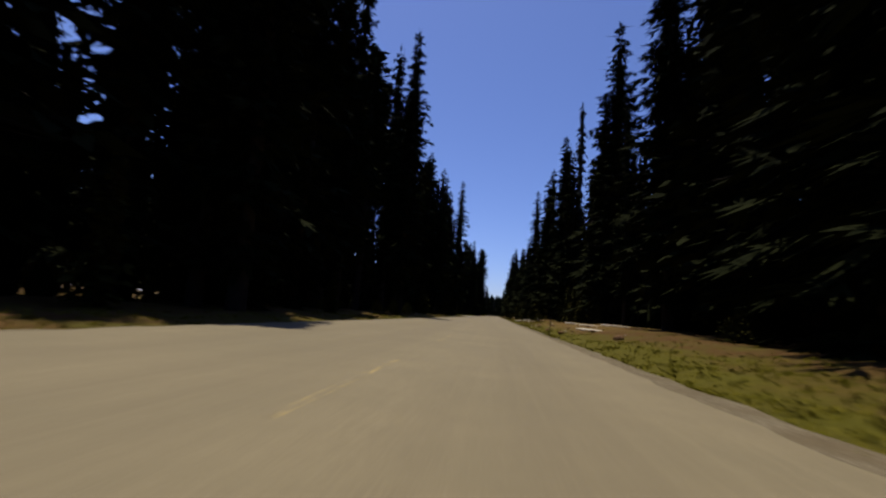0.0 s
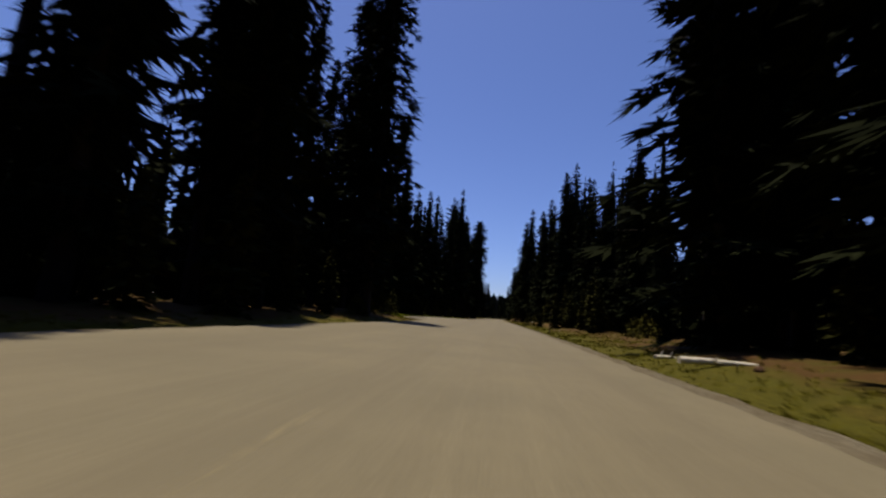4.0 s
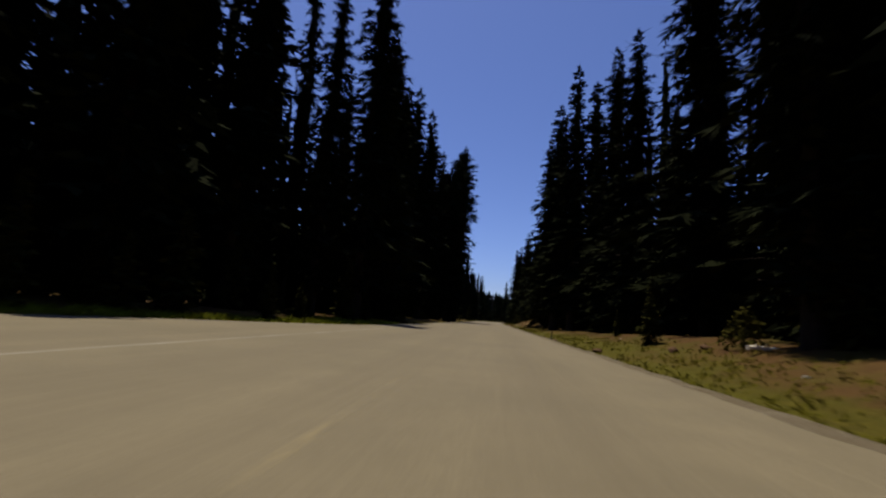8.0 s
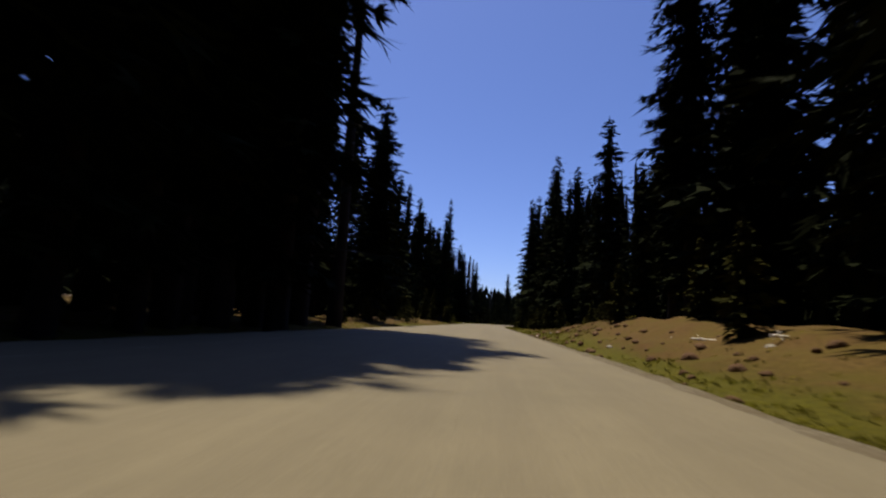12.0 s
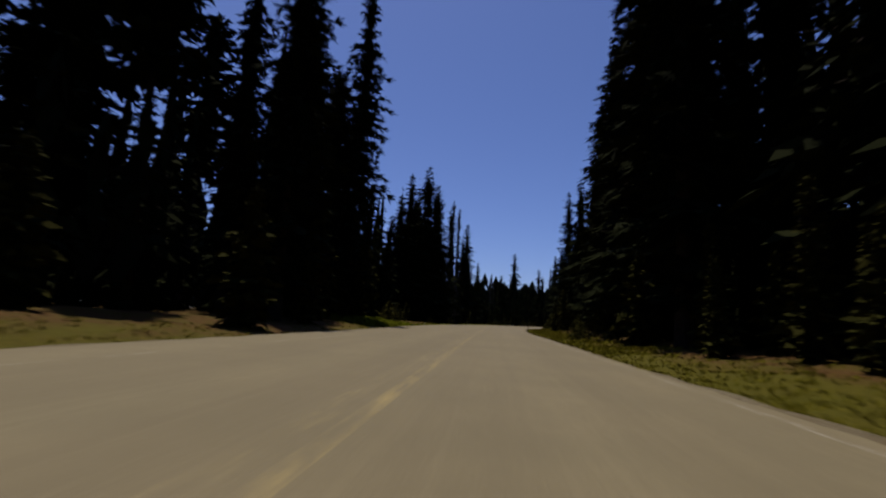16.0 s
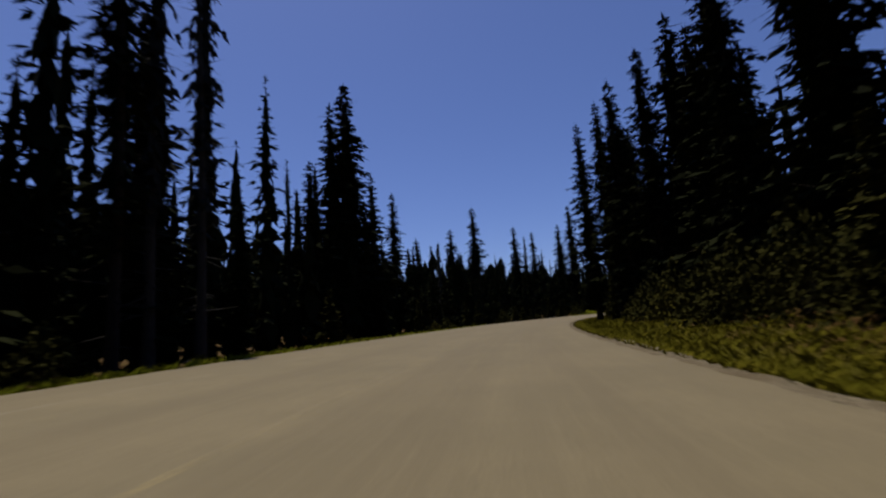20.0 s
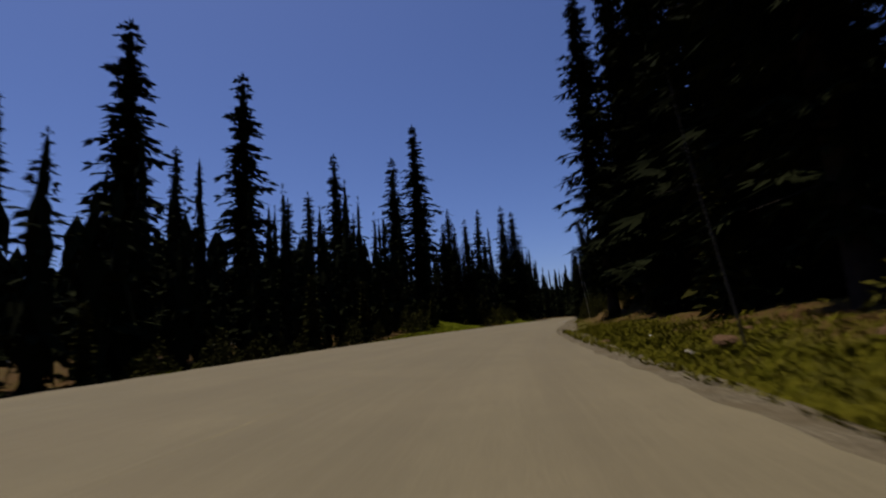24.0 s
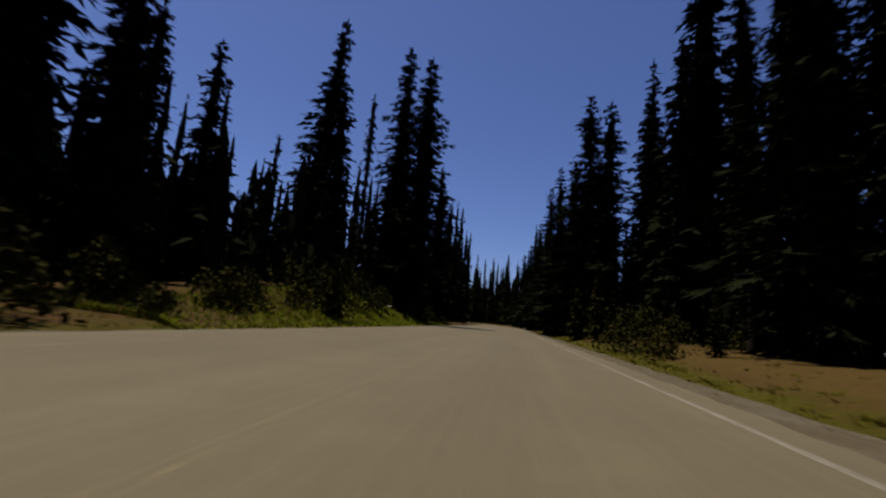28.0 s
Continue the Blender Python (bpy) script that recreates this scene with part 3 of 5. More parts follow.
# first straight, left
tree("spruce_b", 11.0, -14.6, 30.0, girth=1.15)
tree("spruce_c", 15.6, -13.2, 31.0, girth=1.2)
tree("spruce_b", 30.5, -13.6, 31.0, girth=1.15)
tree("spruce_c", 18.5, -9.5, 29.0, girth=1.1)
tree("spruce_b", 22, -12.6, 28.5, girth=1.25)
tree("spruce_a", 28.9, -16.4, 33.0, girth=1.25)
tree("spruce_c", 37.1, -13.3, 31.5, girth=1.25)
tree("thin_a", 44, -16.6, 36.0, girth=1.35)
tree("thin_b", 48.7, -13.6, 31.0, girth=1.35)
tree("pine_a", 56.6, -15.7, 36.0, girth=1.2)
tree("thin_c", 64.4, -13.0, 33.0, girth=1.35)
tree("pine_b", 68.9, -18.0, 37.5, girth=1.2)
tree("thin_b", 76, -14.2, 34.5, girth=1.35)
tree("spruce_c", 87, -10.0, 24.7, girth=1.25)
tree("thin_c", 88, -12.9, 32.1, girth=1.35)
tree("pine_a", 98.8, -15.7, 34.5, girth=1.2)
tree("thin_a", 107.9, -14.2, 33.0, girth=1.35)
tree("spruce_c", 120, -8.8, 36.3, girth=1.15)
tree("thin_c", 126, -12.7, 34.5, girth=1.35)
tree("spruce_b", 132.7, -13.0, 22.5, girth=1.25)
tree("pine_b", 150.0, -18.5, 30.0, girth=0.85, tilt=11)
# towards the dark stretch
tree("spruce_b", 170.5, 14.6, 30.0, girth=1.2)
tree("spruce_d", 176.5, 13.6, 30.0, girth=1.15)
tree("spruce_a", 184.5, 15.8, 31.0, girth=1.2)
tree("spruce_c", 166, 12.3, 26.8, girth=1.25)
tree("thin_c", 174, 17.6, 28.5, girth=1.35)
tree("thin_a", 172, 24.4, 31.9, girth=1.35)
tree("spruce_c", 182, 12.1, 24.6, girth=1.25)
tree("thin_c", 180, 23.4, 28.2, girth=1.35)
tree("spruce_a", 191.7, 12.5, 28.5, girth=1.25)
tree("spruce_b", 203.3, 12.2, 26.2, girth=1.25)
tree("spruce_d", 212.1, 12.8, 30.0, girth=1.25)
tree("thin_c", 227, 13.8, 34.5, girth=1.35)
tree("spruce_d", 236.8, 11.0, 33.5, girth=1.15)
tree("spruce_b", 245, 11.9, 33.0, girth=1.25)
tree("spruce_a", 255.5, 12.5, 29.0, girth=1.25)
tree("spruce_b", 171, -26.6, 26.9, girth=1.25)
tree("spruce_a", 165.7, -16.4, 30.0, girth=1.25)
tree("spruce_c", 175.4, -15.8, 24.8, girth=1.25)
tree("thin_a", 176.8, -32.3, 22.5, girth=1.35)
tree("spruce_a", 182.2, -14.5, 27.0, girth=1.25)
tree("spruce_c", 190, -13.9, 28.1, girth=1.25)
tree("thin_a", 194, -25.5, 31.4, girth=1.35)
tree("spruce_b", 206.4, -9.3, 25.5, girth=1.25)
tree("spruce_d", 213.6, -11.7, 33.0, girth=1.25)
tree("spruce_b", 220.7, -13.3, 36.0, girth=1.25)
tree("spruce_a", 229.7, -13.4, 33.0, girth=1.25)
tree("pine_a", 237.5, -14.9, 37.5, girth=1.2)
tree("spruce_b", 246.8, -15.0, 33.0, girth=1.1)
tree("pine_b", 255.5, -13.6, 36.5, girth=1.2)
tree("spruce_c", 265.9, -12.0, 38.3, girth=1.2)
tree("pine_a", 269.6, -7.4, 39.8, girth=1.1)
# past the bank
tree("spruce_b", 267.3, 13.7, 21.5, girth=1.25)
tree("thin_a", 276.2, 13.1, 17.8, girth=1.35)
tree("spruce_a", 327, 12.2, 32.0, girth=1.25)
tree("spruce_b", 339, 13.7, 32.0, girth=1.25)
tree("spruce_c", 362.1, 13.4, 29.0, girth=1.25)
tree("spruce_c", 319.9, -16.6, 23.0, girth=1.25)
# into the bend, right
tree("thin_b", 391.5, 14.0, 24.5, girth=1.35)
# more in the first rows
tree("spruce_c", 50, -9.2, 34.0, girth=1.1)
tree("spruce_b", 47.5, 13.4, 33.0, girth=1.25)
tree("spruce_c", 234, -12.4, 37.0, girth=1.25)
tree("spruce_c", 235.6, -10.4, 34.0, girth=1.25)
tree("spruce_b", 246.5, 10.0, 34.0, girth=1.3)
tree("spruce_a", 366.5, 11.6, 29.0, girth=1.3)
tree("spruce_b", 369.5, 15.2, 31.0, girth=1.3)
tree("spruce_c", 372.5, 12.6, 30.0, girth=1.3)
# over the shaded stretch
tree("pine_b", 257.5, -8.2, 33.0, girth=1.15)
tree("thin_c", 261.5, -7.9, 34.0, girth=1.2)
tree("pine_a", 265, -7.6, 38.0, girth=1.2)
tree("thin_a", 262.5, -11.0, 33.0, girth=1.3)
# second rows
tree("spruce_b", 36, 17.5, 30.0, girth=1.3)
tree("spruce_a", 42, 18.5, 29.0, girth=1.3)
tree("spruce_c", 258.5, -7.6, 35.0, girth=1.05)
tree("pine_a", 254.4, -9.4, 30.0, girth=1.0)
tree("thin_a", 256.2, -7.6, 34.0, girth=1.1)
tree("thin_c", 254.6, -7.3, 27.0, girth=1.15)
tree("thin_c", 252.0, -6.9, 25.0, girth=1.1)
tree("spruce_c", 271.0, 12.3, 27.0, girth=1.25)
tree("spruce_a", 267.0, 14.5, 28.0, girth=1.25)
tree("spruce_c", 133.0, 14.0, 11.0, girth=1.4)
tree("spruce_a", 138.0, 13.2, 17.0, girth=1.4)
tree("spruce_c", 142.5, 15.0, 12.5, girth=1.3)
tree("spruce_b", 148.0, 14.2, 15.0, girth=1.3)
tree("spruce_b", 136.0, 16.0, 20.0, girth=1.4)
tree("spruce_a", 131.0, 13.4, 15.0, girth=1.3)
tree("spruce_c", 145.0, 17.0, 19.0, girth=1.4)
tree("spruce_b", 186.5, 15.0, 22.0, girth=1.3)
tree("spruce_a", 178.0, 15.2, 22.0, girth=1.3)
tree("spruce_c", 174.0, 14.2, 21.0, girth=1.3)
tree("spruce_a", 188.0, -17.5, 26.0, girth=1.35)
tree("spruce_b", 196.0, -16.8, 27.0, girth=1.35)
tree("spruce_c", 180.5, -19.0, 26.0, girth=1.35)
tree("spruce_c", 172.5, -21.0, 26.0, girth=1.35)
tree("spruce_b", 386.5, 13.8, 20.0, girth=1.3)
tree("spruce_a", 383.0, 15.6, 21.0, girth=1.3)

# a close stand of slender trunks, left
stand = np.random.default_rng(41)
for s in np.arange(18, 126, 3.3):
    kind = str(stand.choice(["thin_a", "thin_b", "thin_c", "thin_c", "pine_b", "spruce_c"]))
    tree(kind, s + stand.uniform(-1, 1), -stand.uniform(10.6, 17.5), stand.uniform(25, 34) * (1 - 0.3 * (s > 112)), girth=stand.uniform(0.85, 1.15))
# more of the first straight
tree("thin_c", 104.4, -9.9, 26.0, girth=1.2)
tree("thin_c", 49.5, 12.5, 25.4, girth=1.2)
tree("thin_a", 78.8, 18.7, 25.6, girth=1.3)
tree("thin_c", 77.6, 20.2, 32.0, girth=1.3)
tree("thin_c", 106.1, 13.6, 35.5, girth=1.2)
tree("thin_a", 150.2, -20.7, 13.2, girth=1.4)
tree("thin_c", 176.7, -38.2, 22.8, girth=1.3)
tree("spruce_c", 192.9, -19.6, 26.0, girth=1.2)
tree("spruce_c", 195.0, -10.8, 25.7, girth=1.0)
tree("spruce_c", 198.8, -8.9, 32.6, girth=1.05)
tree("thin_c", 176.7, 33.0, 30.6, girth=1.3)
tree("spruce_c", 179.4, 9.9, 21.0, girth=1.15)
tree("spruce_c", 221.0, 10.2, 33.4, girth=1.2)
tree("spruce_c", 226.5, 8.9, 30.8, girth=1.4)
tree("thin_c", 250.5, -7.6, 31.0, girth=1.3)
tree("thin_c", 260.8, -6.6, 38.0, girth=1.2)
# past the bank, right
tree("thin_c", 281.0, 12.8, 12.8, girth=1.5)
tree("thin_c", 290.6, 12.5, 21.4, girth=1.5)
tree("thin_a", 287.1, 15.9, 16.8, girth=1.5)
tree("thin_a", 306.9, 22.1, 23.0, girth=1.4)
tree("thin_c", 309.5, 26.1, 24.6, girth=1.4)
tree("thin_c", 300.0, 18.5, 19.5, girth=1.4)
tree("spruce_d", 322.4, 15.0, 28.2, girth=1.45)
tree("spruce_b", 319.0, 17.5, 24.0, girth=1.35)
tree("spruce_a", 331.0, 12.0, 31.0, girth=1.3)
tree("spruce_c", 347.5, 9.4, 29.4, girth=1.25)
tree("spruce_c", 351.0, 11.2, 31.0, girth=1.25)
tree("spruce_b", 355.5, 10.4, 30.0, girth=1.25)
tree("spruce_a", 377.0, 12.6, 27.0, girth=1.3)
tree("thin_c", 397.0, 16.5, 20.0, girth=1.35)
# past the shade, left
tree("spruce_b", 274.0, -14.5, 25.0, girth=1.2)
tree("spruce_c", 277.0, -18.5, 26.0, girth=1.2)
tree("spruce_a", 280.5, -13.2, 20.0, girth=1.2)
tree("spruce_c", 287.5, -18.5, 22.0, girth=1.2)
tree("thin_c", 271.5, -11.5, 27.0, girth=1.2)
tree("thin_c", 284.6, -9.4, 20.8, girth=1.7)
tree("thin_a", 288.6, -11.0, 11.0, girth=1.6)
tree("thin_c", 291.1, -12.8, 14.6, girth=1.5)
tree("thin_a", 293.0, -15.5, 19.0, girth=1.4)
tree("pine_b", 300.0, -18.0, 27.0, girth=1.2)
tree("thin_c", 306.0, -14.8, 25.0, girth=1.35)
tree("pine_a", 313.0, -18.0, 29.0, girth=1.2)
tree("thin_c", 318.0, -15.0, 24.0, girth=1.35)
tree("spruce_c", 327.0, -21.5, 24.0, girth=1.3)
tree("spruce_c", 343.8, -18.4, 30.4, girth=1.35)
tree("pine_a", 341.0, -21.5, 25.5, girth=1.2)
tree("pine_b", 345.0, -15.0, 24.5, girth=1.1)
tree("thin_c", 357.0, -37.6, 26.2, girth=1.4)
tree("spruce_c", 350.0, -33.0, 22.0, girth=1.4)
tree("spruce_c", 349.5, -10.2, 25.6, girth=1.15)
tree("spruce_b", 353.5, -12.5, 22.5, girth=1.3)
tree("spruce_c", 363.6, -11.0, 32.5, girth=1.0)
tree("spruce_b", 361.6, -12.2, 20.6, girth=1.2)
tree("pine_b", 367.4, -28.8, 31.0, girth=1.2)
tree("thin_c", 374.3, -21.5, 35.8, girth=1.35)
tree("spruce_c", 366.0, -17.0, 26.0, girth=1.3)
tree("pine_a", 371.0, -16.5, 26.0, girth=1.1)
tree("thin_c", 384.7, -14.4, 14.0, girth=1.4, tilt=5)
tree("thin_b", 382.0, -15.5, 17.5, girth=1.3)
# the broad group before the bend, left
tree("spruce_d", 402.2, -12.4, 28.0, girth=1.6)
tree("spruce_b", 398.0, -14.2, 25.0, girth=1.6)
tree("spruce_d", 405.5, -11.4, 25.6, girth=1.5)
tree("spruce_a", 395.0, -15.0, 20.0, girth=1.6)
tree("spruce_b", 410.0, -12.2, 21.0, girth=1.4)
tree("snag_a", 423.0, -12.6, 28.0, girth=1)
tree("snag_b", 424.6, -11.6, 26.5, girth=1)
tree("thin_b", 421.0, -12.2, 25.6, girth=1.0)
tree("spruce_c", 428.7, -12.6, 9.5, girth=1.2)
tree("spruce_a", 424.5, -14.6, 18.5, girth=1.3)
tree("thin_a", 428.0, -14.6, 10.4, girth=1.4)
tree("spruce_c", 442.3, -16.4, 17.0, girth=1.25)
tree("spruce_a", 450.2, -17.0, 29.0, girth=1.45)
tree("spruce_b", 447.2, -17.0, 25.2, girth=1.3)
tree("spruce_c", 454.0, -18.6, 21.0, girth=1.3)
tree("spruce_c", 463.8, -18.4, 20.2, girth=1.2)
tree("spruce_c", 467.0, -23.4, 24.6, girth=1.2)
tree("spruce_a", 459.0, -20.0, 18.0, girth=1.3)
tree("spruce_b", 407.5, -15.5, 26.0, girth=1.3)
tree("spruce_c", 413.5, -13.4, 27.0, girth=1.2)
tree("spruce_a", 411.0, -17.5, 25.0, girth=1.3)
tree("spruce_b", 416.5, -15.8, 22.0, girth=1.2)
# inside of the bend
tree("spruce_b", 408.9, 11.7, 24.2, girth=1.25)
tree("thin_c", 409.2, 13.8, 26.2, girth=1.35)
tree("spruce_c", 406.2, 15.2, 21.4, girth=1.3)
tree("thin_c", 403.0, 17.5, 19.5, girth=1.35)
tree("spruce_b", 414.0, 13.8, 22.0, girth=1.3)
tree("spruce_a", 424.0, 13.6, 20.0, girth=1.3)
tree("spruce_b", 433.0, 13.6, 20.5, girth=1.3)
tree("spruce_c", 438.9, 10.9, 18.4, girth=1.25)
tree("spruce_c", 445.8, 9.7, 19.8, girth=1.2)
tree("spruce_b", 448.1, 15.3, 26.0, girth=1.4)
tree("spruce_c", 450.4, 8.9, 20.2, girth=1.15)
tree("spruce_c", 453.0, 7.1, 19.6, girth=1.1)
tree("spruce_c", 525.0, 8.3, 27.0, girth=1.2)
tree("spruce_c", 522.0, 10.2, 25.0, girth=1.2)
tree("spruce_a", 441.0, 14.8, 20.5, girth=1.3)
tree("spruce_b", 457.0, 10.6, 21.0, girth=1.3)
tree("spruce_d", 462.5, 12.6, 21.0, girth=1.3)
tree("pine_b", 468.0, 11.8, 23.5, girth=1.2)
tree("spruce_b", 474.0, 12.0, 25.0, girth=1.25)
tree("spruce_d", 482.6, 12.4, 27.0, girth=1.25)
tree("spruce_a", 490.0, 12.2, 28.5, girth=1.25)
tree("spruce_c", 500.0, 9.6, 22.0, girth=1.2)
tree("spruce_b", 506.0, 11.6, 29.0, girth=1.25)
tree("thin_c", 513.0, 12.6, 24.0, girth=1.35)
tree("spruce_d", 518.6, 12.0, 29.0, girth=1.25)
tree("spruce_b", 527.0, 13.0, 30.0, girth=1.25)
tree("spruce_c", 533.0, 12.4, 29.0, girth=1.3)
tree("spruce_a", 540.6, 14.2, 29.0, girth=1.25)
tree("spruce_c", 549.5, 14.9, 26.0, girth=1.25)
tree("spruce_b", 560.0, 15.2, 24.0, girth=1.25)
# outside of the bend: an open stand
tree("thin_c", 483.0, -17.9, 18.3, girth=1.5)
tree("thin_a", 482.6, -24.4, 17.3, girth=1.3)
tree("thin_b", 484.2, -27.1, 15.8, girth=1.3)
tree("snag_b", 487.0, -22.5, 16.0, girth=0.9)
tree("snag_a", 490.0, -25.5, 16.5, girth=0.9)
tree("thin_b", 494.0, -21.7, 15.5, girth=1.2)
tree("thin_a", 503.0, -25.8, 17.0, girth=1.2)
tree("snag_b", 507.0, -34.0, 20.0, girth=1)
tree("snag_a", 512.0, -37.0, 22.0, girth=1)
tree("snag_b", 516.0, -40.0, 21.0, girth=1)
tree("thin_c", 521.7, -31.5, 32.0, girth=1.45)
tree("thin_c", 522.8, -20.4, 24.8, girth=1.35)
tree("thin_b", 524.5, -34.0, 22.0, girth=1.2)
tree("thin_b", 531.4, -36.2, 23.4, girth=1.1)
tree("thin_a", 535.0, -30.0, 18.0, girth=1.2)
tree("thin_a", 546.6, -32.5, 20.6, girth=1.25)
tree("thin_b", 541.0, -24.0, 14.0, girth=1.2)
tree("thin_c", 549.4, -26.2, 27.2, girth=1.2)
tree("thin_a", 558.0, -36.0, 25.6, girth=1.3)
tree("thin_c", 553.0, -30.5, 18.0, girth=1.3)
tree("spruce_c", 563.7, -22.7, 31.2, girth=1.45)
tree("spruce_c", 566.6, -19.3, 38.0, girth=1.4)
tree("spruce_a", 569.5, -24.5, 24.0, girth=1.3)
tree("snag_a", 582.7, -44.0, 33.0, girth=1)
tree("thin_c", 577.4, -42.0, 24.2, girth=1.35)
tree("thin_a", 572.0, -36.0, 22.0, girth=1.35)
# last straight
tree("spruce_d", 577.8, -16.9, 23.6, girth=1.12)
tree("thin_c", 580.1, -14.0, 16.0, girth=1.3)
tree("thin_a", 579.1, -12.8, 11.2, girth=1.4)
tree("spruce_c", 605.2, -18.0, 28.4, girth=1.2, tilt=4)
tree("thin_c", 604.5, -15.0, 20.2, girth=1.3)
tree("snag_a", 615.2, -15.8, 25.8, girth=1)
tree("spruce_c", 613.2, -8.6, 29.8, girth=1.55)
tree("spruce_c", 614.6, -11.6, 31.4, girth=1.35)
tree("spruce_b", 619.0, -13.0, 24.0, girth=1.3)
tree("spruce_d", 612.4, 9.0, 25.0, girth=1.35)
tree("thin_c", 610.2, 10.6, 23.0, girth=1.4)
tree("spruce_c", 613.8, 15.1, 25.0, girth=1.35)
tree("spruce_a", 618.0, 11.0, 20.0, girth=1.4)
tree("pine_b", 574.5, 13.2, 21.8, girth=1.3)
tree("thin_c", 602.5, 16.3, 34.0, girth=1.4)
tree("thin_c", 597.0, 20.5, 31.0, girth=1.35)
tree("spruce_b", 585.0, 13.1, 24.0, girth=1.25)
tree("spruce_c", 590.0, 16.5, 25.0, girth=1.25)
tree("thin_c", 627.0, 9.6, 22.0, girth=1.5)
tree("spruce_b", 634.0, -9.6, 22.0, girth=1.4)
tree("spruce_b", 616.5, 6.6, 19.0, girth=1.25)
tree("spruce_a", 621.0, 6.0, 18.0, girth=1.2)
tree("spruce_b", 655.0, 7.0, 21.0, girth=1.5)
tree("spruce_c", 668.0, 6.0, 19.0, girth=1.6)
tree("spruce_a", 684.0, 5.2, 19.0, girth=1.6)
tree("spruce_b", 700.0, 5.0, 18.0, girth=1.6)
tree("thin_c", 592.0, -19.0, 17.0, girth=1.2)
tree("thin_a", 588.5, -20.5, 18.0, girth=1.2)
# dark stand beyond the green mound, left, added to fill in the forest's shade
tree("spruce_c", 557.0, -12.5, 14.0, girth=1.4)
tree("spruce_a", 561.5, -13.5, 17.0, girth=1.3)
tree("spruce_b", 566.5, -12.8, 9.0, girth=1.5)
tree("spruce_c", 563.8, -10.3, 18.0, girth=1.2)
tree("spruce_c", 559.8, -11.2, 16.0, girth=1.2)
tree("young_a", 555.5, -9.8, 5.0)
tree("young_b", 559.0, -9.6, 4.2)
tree("young_a", 562.5, -9.9, 5.6)
tree("young_b", 566.0, -9.7, 4.6)
tree("young_a", 570.0, -9.9, 4.0)

# ---------------------------------------------------------------- the wood behind
def forest_mesh():
    """Deep forest on both sides as one sheet of many simple conifers."""
    r = np.random.default_rng(5)
    near = [crown_data(r, 24, st, rad, pw, 1.2, 6, 1, 0.45, gap=0.04) for st, rad, pw in ((0.05, 2.7, 0.85), (0.08, 1.9, 0.7), (0.15, 2.1, 0.6), (0.03, 3.3, 0.95))]
    deep = [crown_data(r, 24, st, rad, pw, 1.9, 5, 1, 0.45) for st, rad, pw in ((0.02, 3.0, 0.8), (0.05, 2.3, 0.7), (0.03, 2.6, 0.6), (0.02, 3.6, 0.9))]
    quads, trunks, faces = [], [], []
    for side in (-1, 1):
        for o, gap, low, high in ((12.0, 4.0, 22, 31), (18, 4.4, 14, 27), (22.5, 4.9, 17, 30), (29, 6.2, 18, 32), (40, 11.0, 20, 33), (48, 8.0, 17, 26), (56, 8.0, 17, 26)):
            for s in np.arange(-45, 930, gap):
                ss, oo = s + r.uniform(-2, 2), side * (o + r.uniform(-2.5, 2.5))
                if (350 < ss < 560 and oo > 60) or (o < 14 and ss < 660) or (ss > 700 and oo < -35) or (o > 45 and (ss > 640 or (side < 0 and 400 < ss < 640))):
                    continue
                x, y = (float(q) for q in road_point(ss, oo))
                h, a = r.uniform(low, high) * low_stretch(ss, side) * see_through(ss, side), r.uniform(0, 6.283)
                h = max(h, r.uniform(22, 30) * low_stretch(ss, side)) if side > 0 and o == 18 and ss < 420 else h
                k, g = h / 24, (h / 24) ** 0.85 * r.uniform(0.85, 1.3)
                q = (near if 15 < o < 20 and ss < 640 else deep)[r.integers(4)]
                c, sn = math.cos(a) * g, math.sin(a) * g
                p = np.stack([q[..., 0] * c - q[..., 1] * sn + x, q[..., 0] * sn + q[..., 1] * c + y, q[..., 2] * k + float(height(ss, oo)) - 0.1], -1)
                quads.append(p)
                i = len(trunks)
                for z, w in ((-0.4, 0.3), (h * 0.9, 0.04)):
                    for t in range(4):
                        trunks.append((x + w * math.cos(1.57 * t), y + w * math.sin(1.57 * t), z))
                faces.extend((i + t, i + (t + 1) % 4, i + 4 + (t + 1) % 4, i + 4 + t) for t in range(4))
    ob = part_mesh("forest", kite_mesh("forest", np.concatenate(quads), SHADED_NEEDLES))
    tagged(ob, "dense dark conifer forest behind the roadside trees", "forest", kind="stuff")
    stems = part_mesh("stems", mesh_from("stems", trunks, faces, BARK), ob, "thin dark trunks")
    tagged(stems, kind="stuff")


def see_through(s, side):
    """Left of the road the wood behind the first trunks is thin in places, so that the sky shows between them."""
    if side > 0:
        return 1.0
    return 1 - 0.6 * math.exp(-((s - 72) / 48) ** 6) - 0.55 * math.exp(-((s - 305) / 50) ** 6) - 0.4 * math.exp(-((s - 594) / 34) ** 6)


def low_stretch(s, side):
    """Where the wood stands lower and more open."""
    low = 0.42 * np.exp(-((s - 500) / 62) ** 4) if side < 0 else 0.0
    low += 0.35 * np.exp(-((s - 130) / 26) ** 4) if side < 0 else 0.25 * np.exp(-((s - 145) / 20) ** 4) + 0.35 * np.exp(-((s - 292) / 18) ** 4)
    if side > 0:
        low += 0.30 * np.exp(-((s - 428) / 22) ** 4) - 0.22 * np.exp(-((s - 362) / 26) ** 4)
    return 1 - low


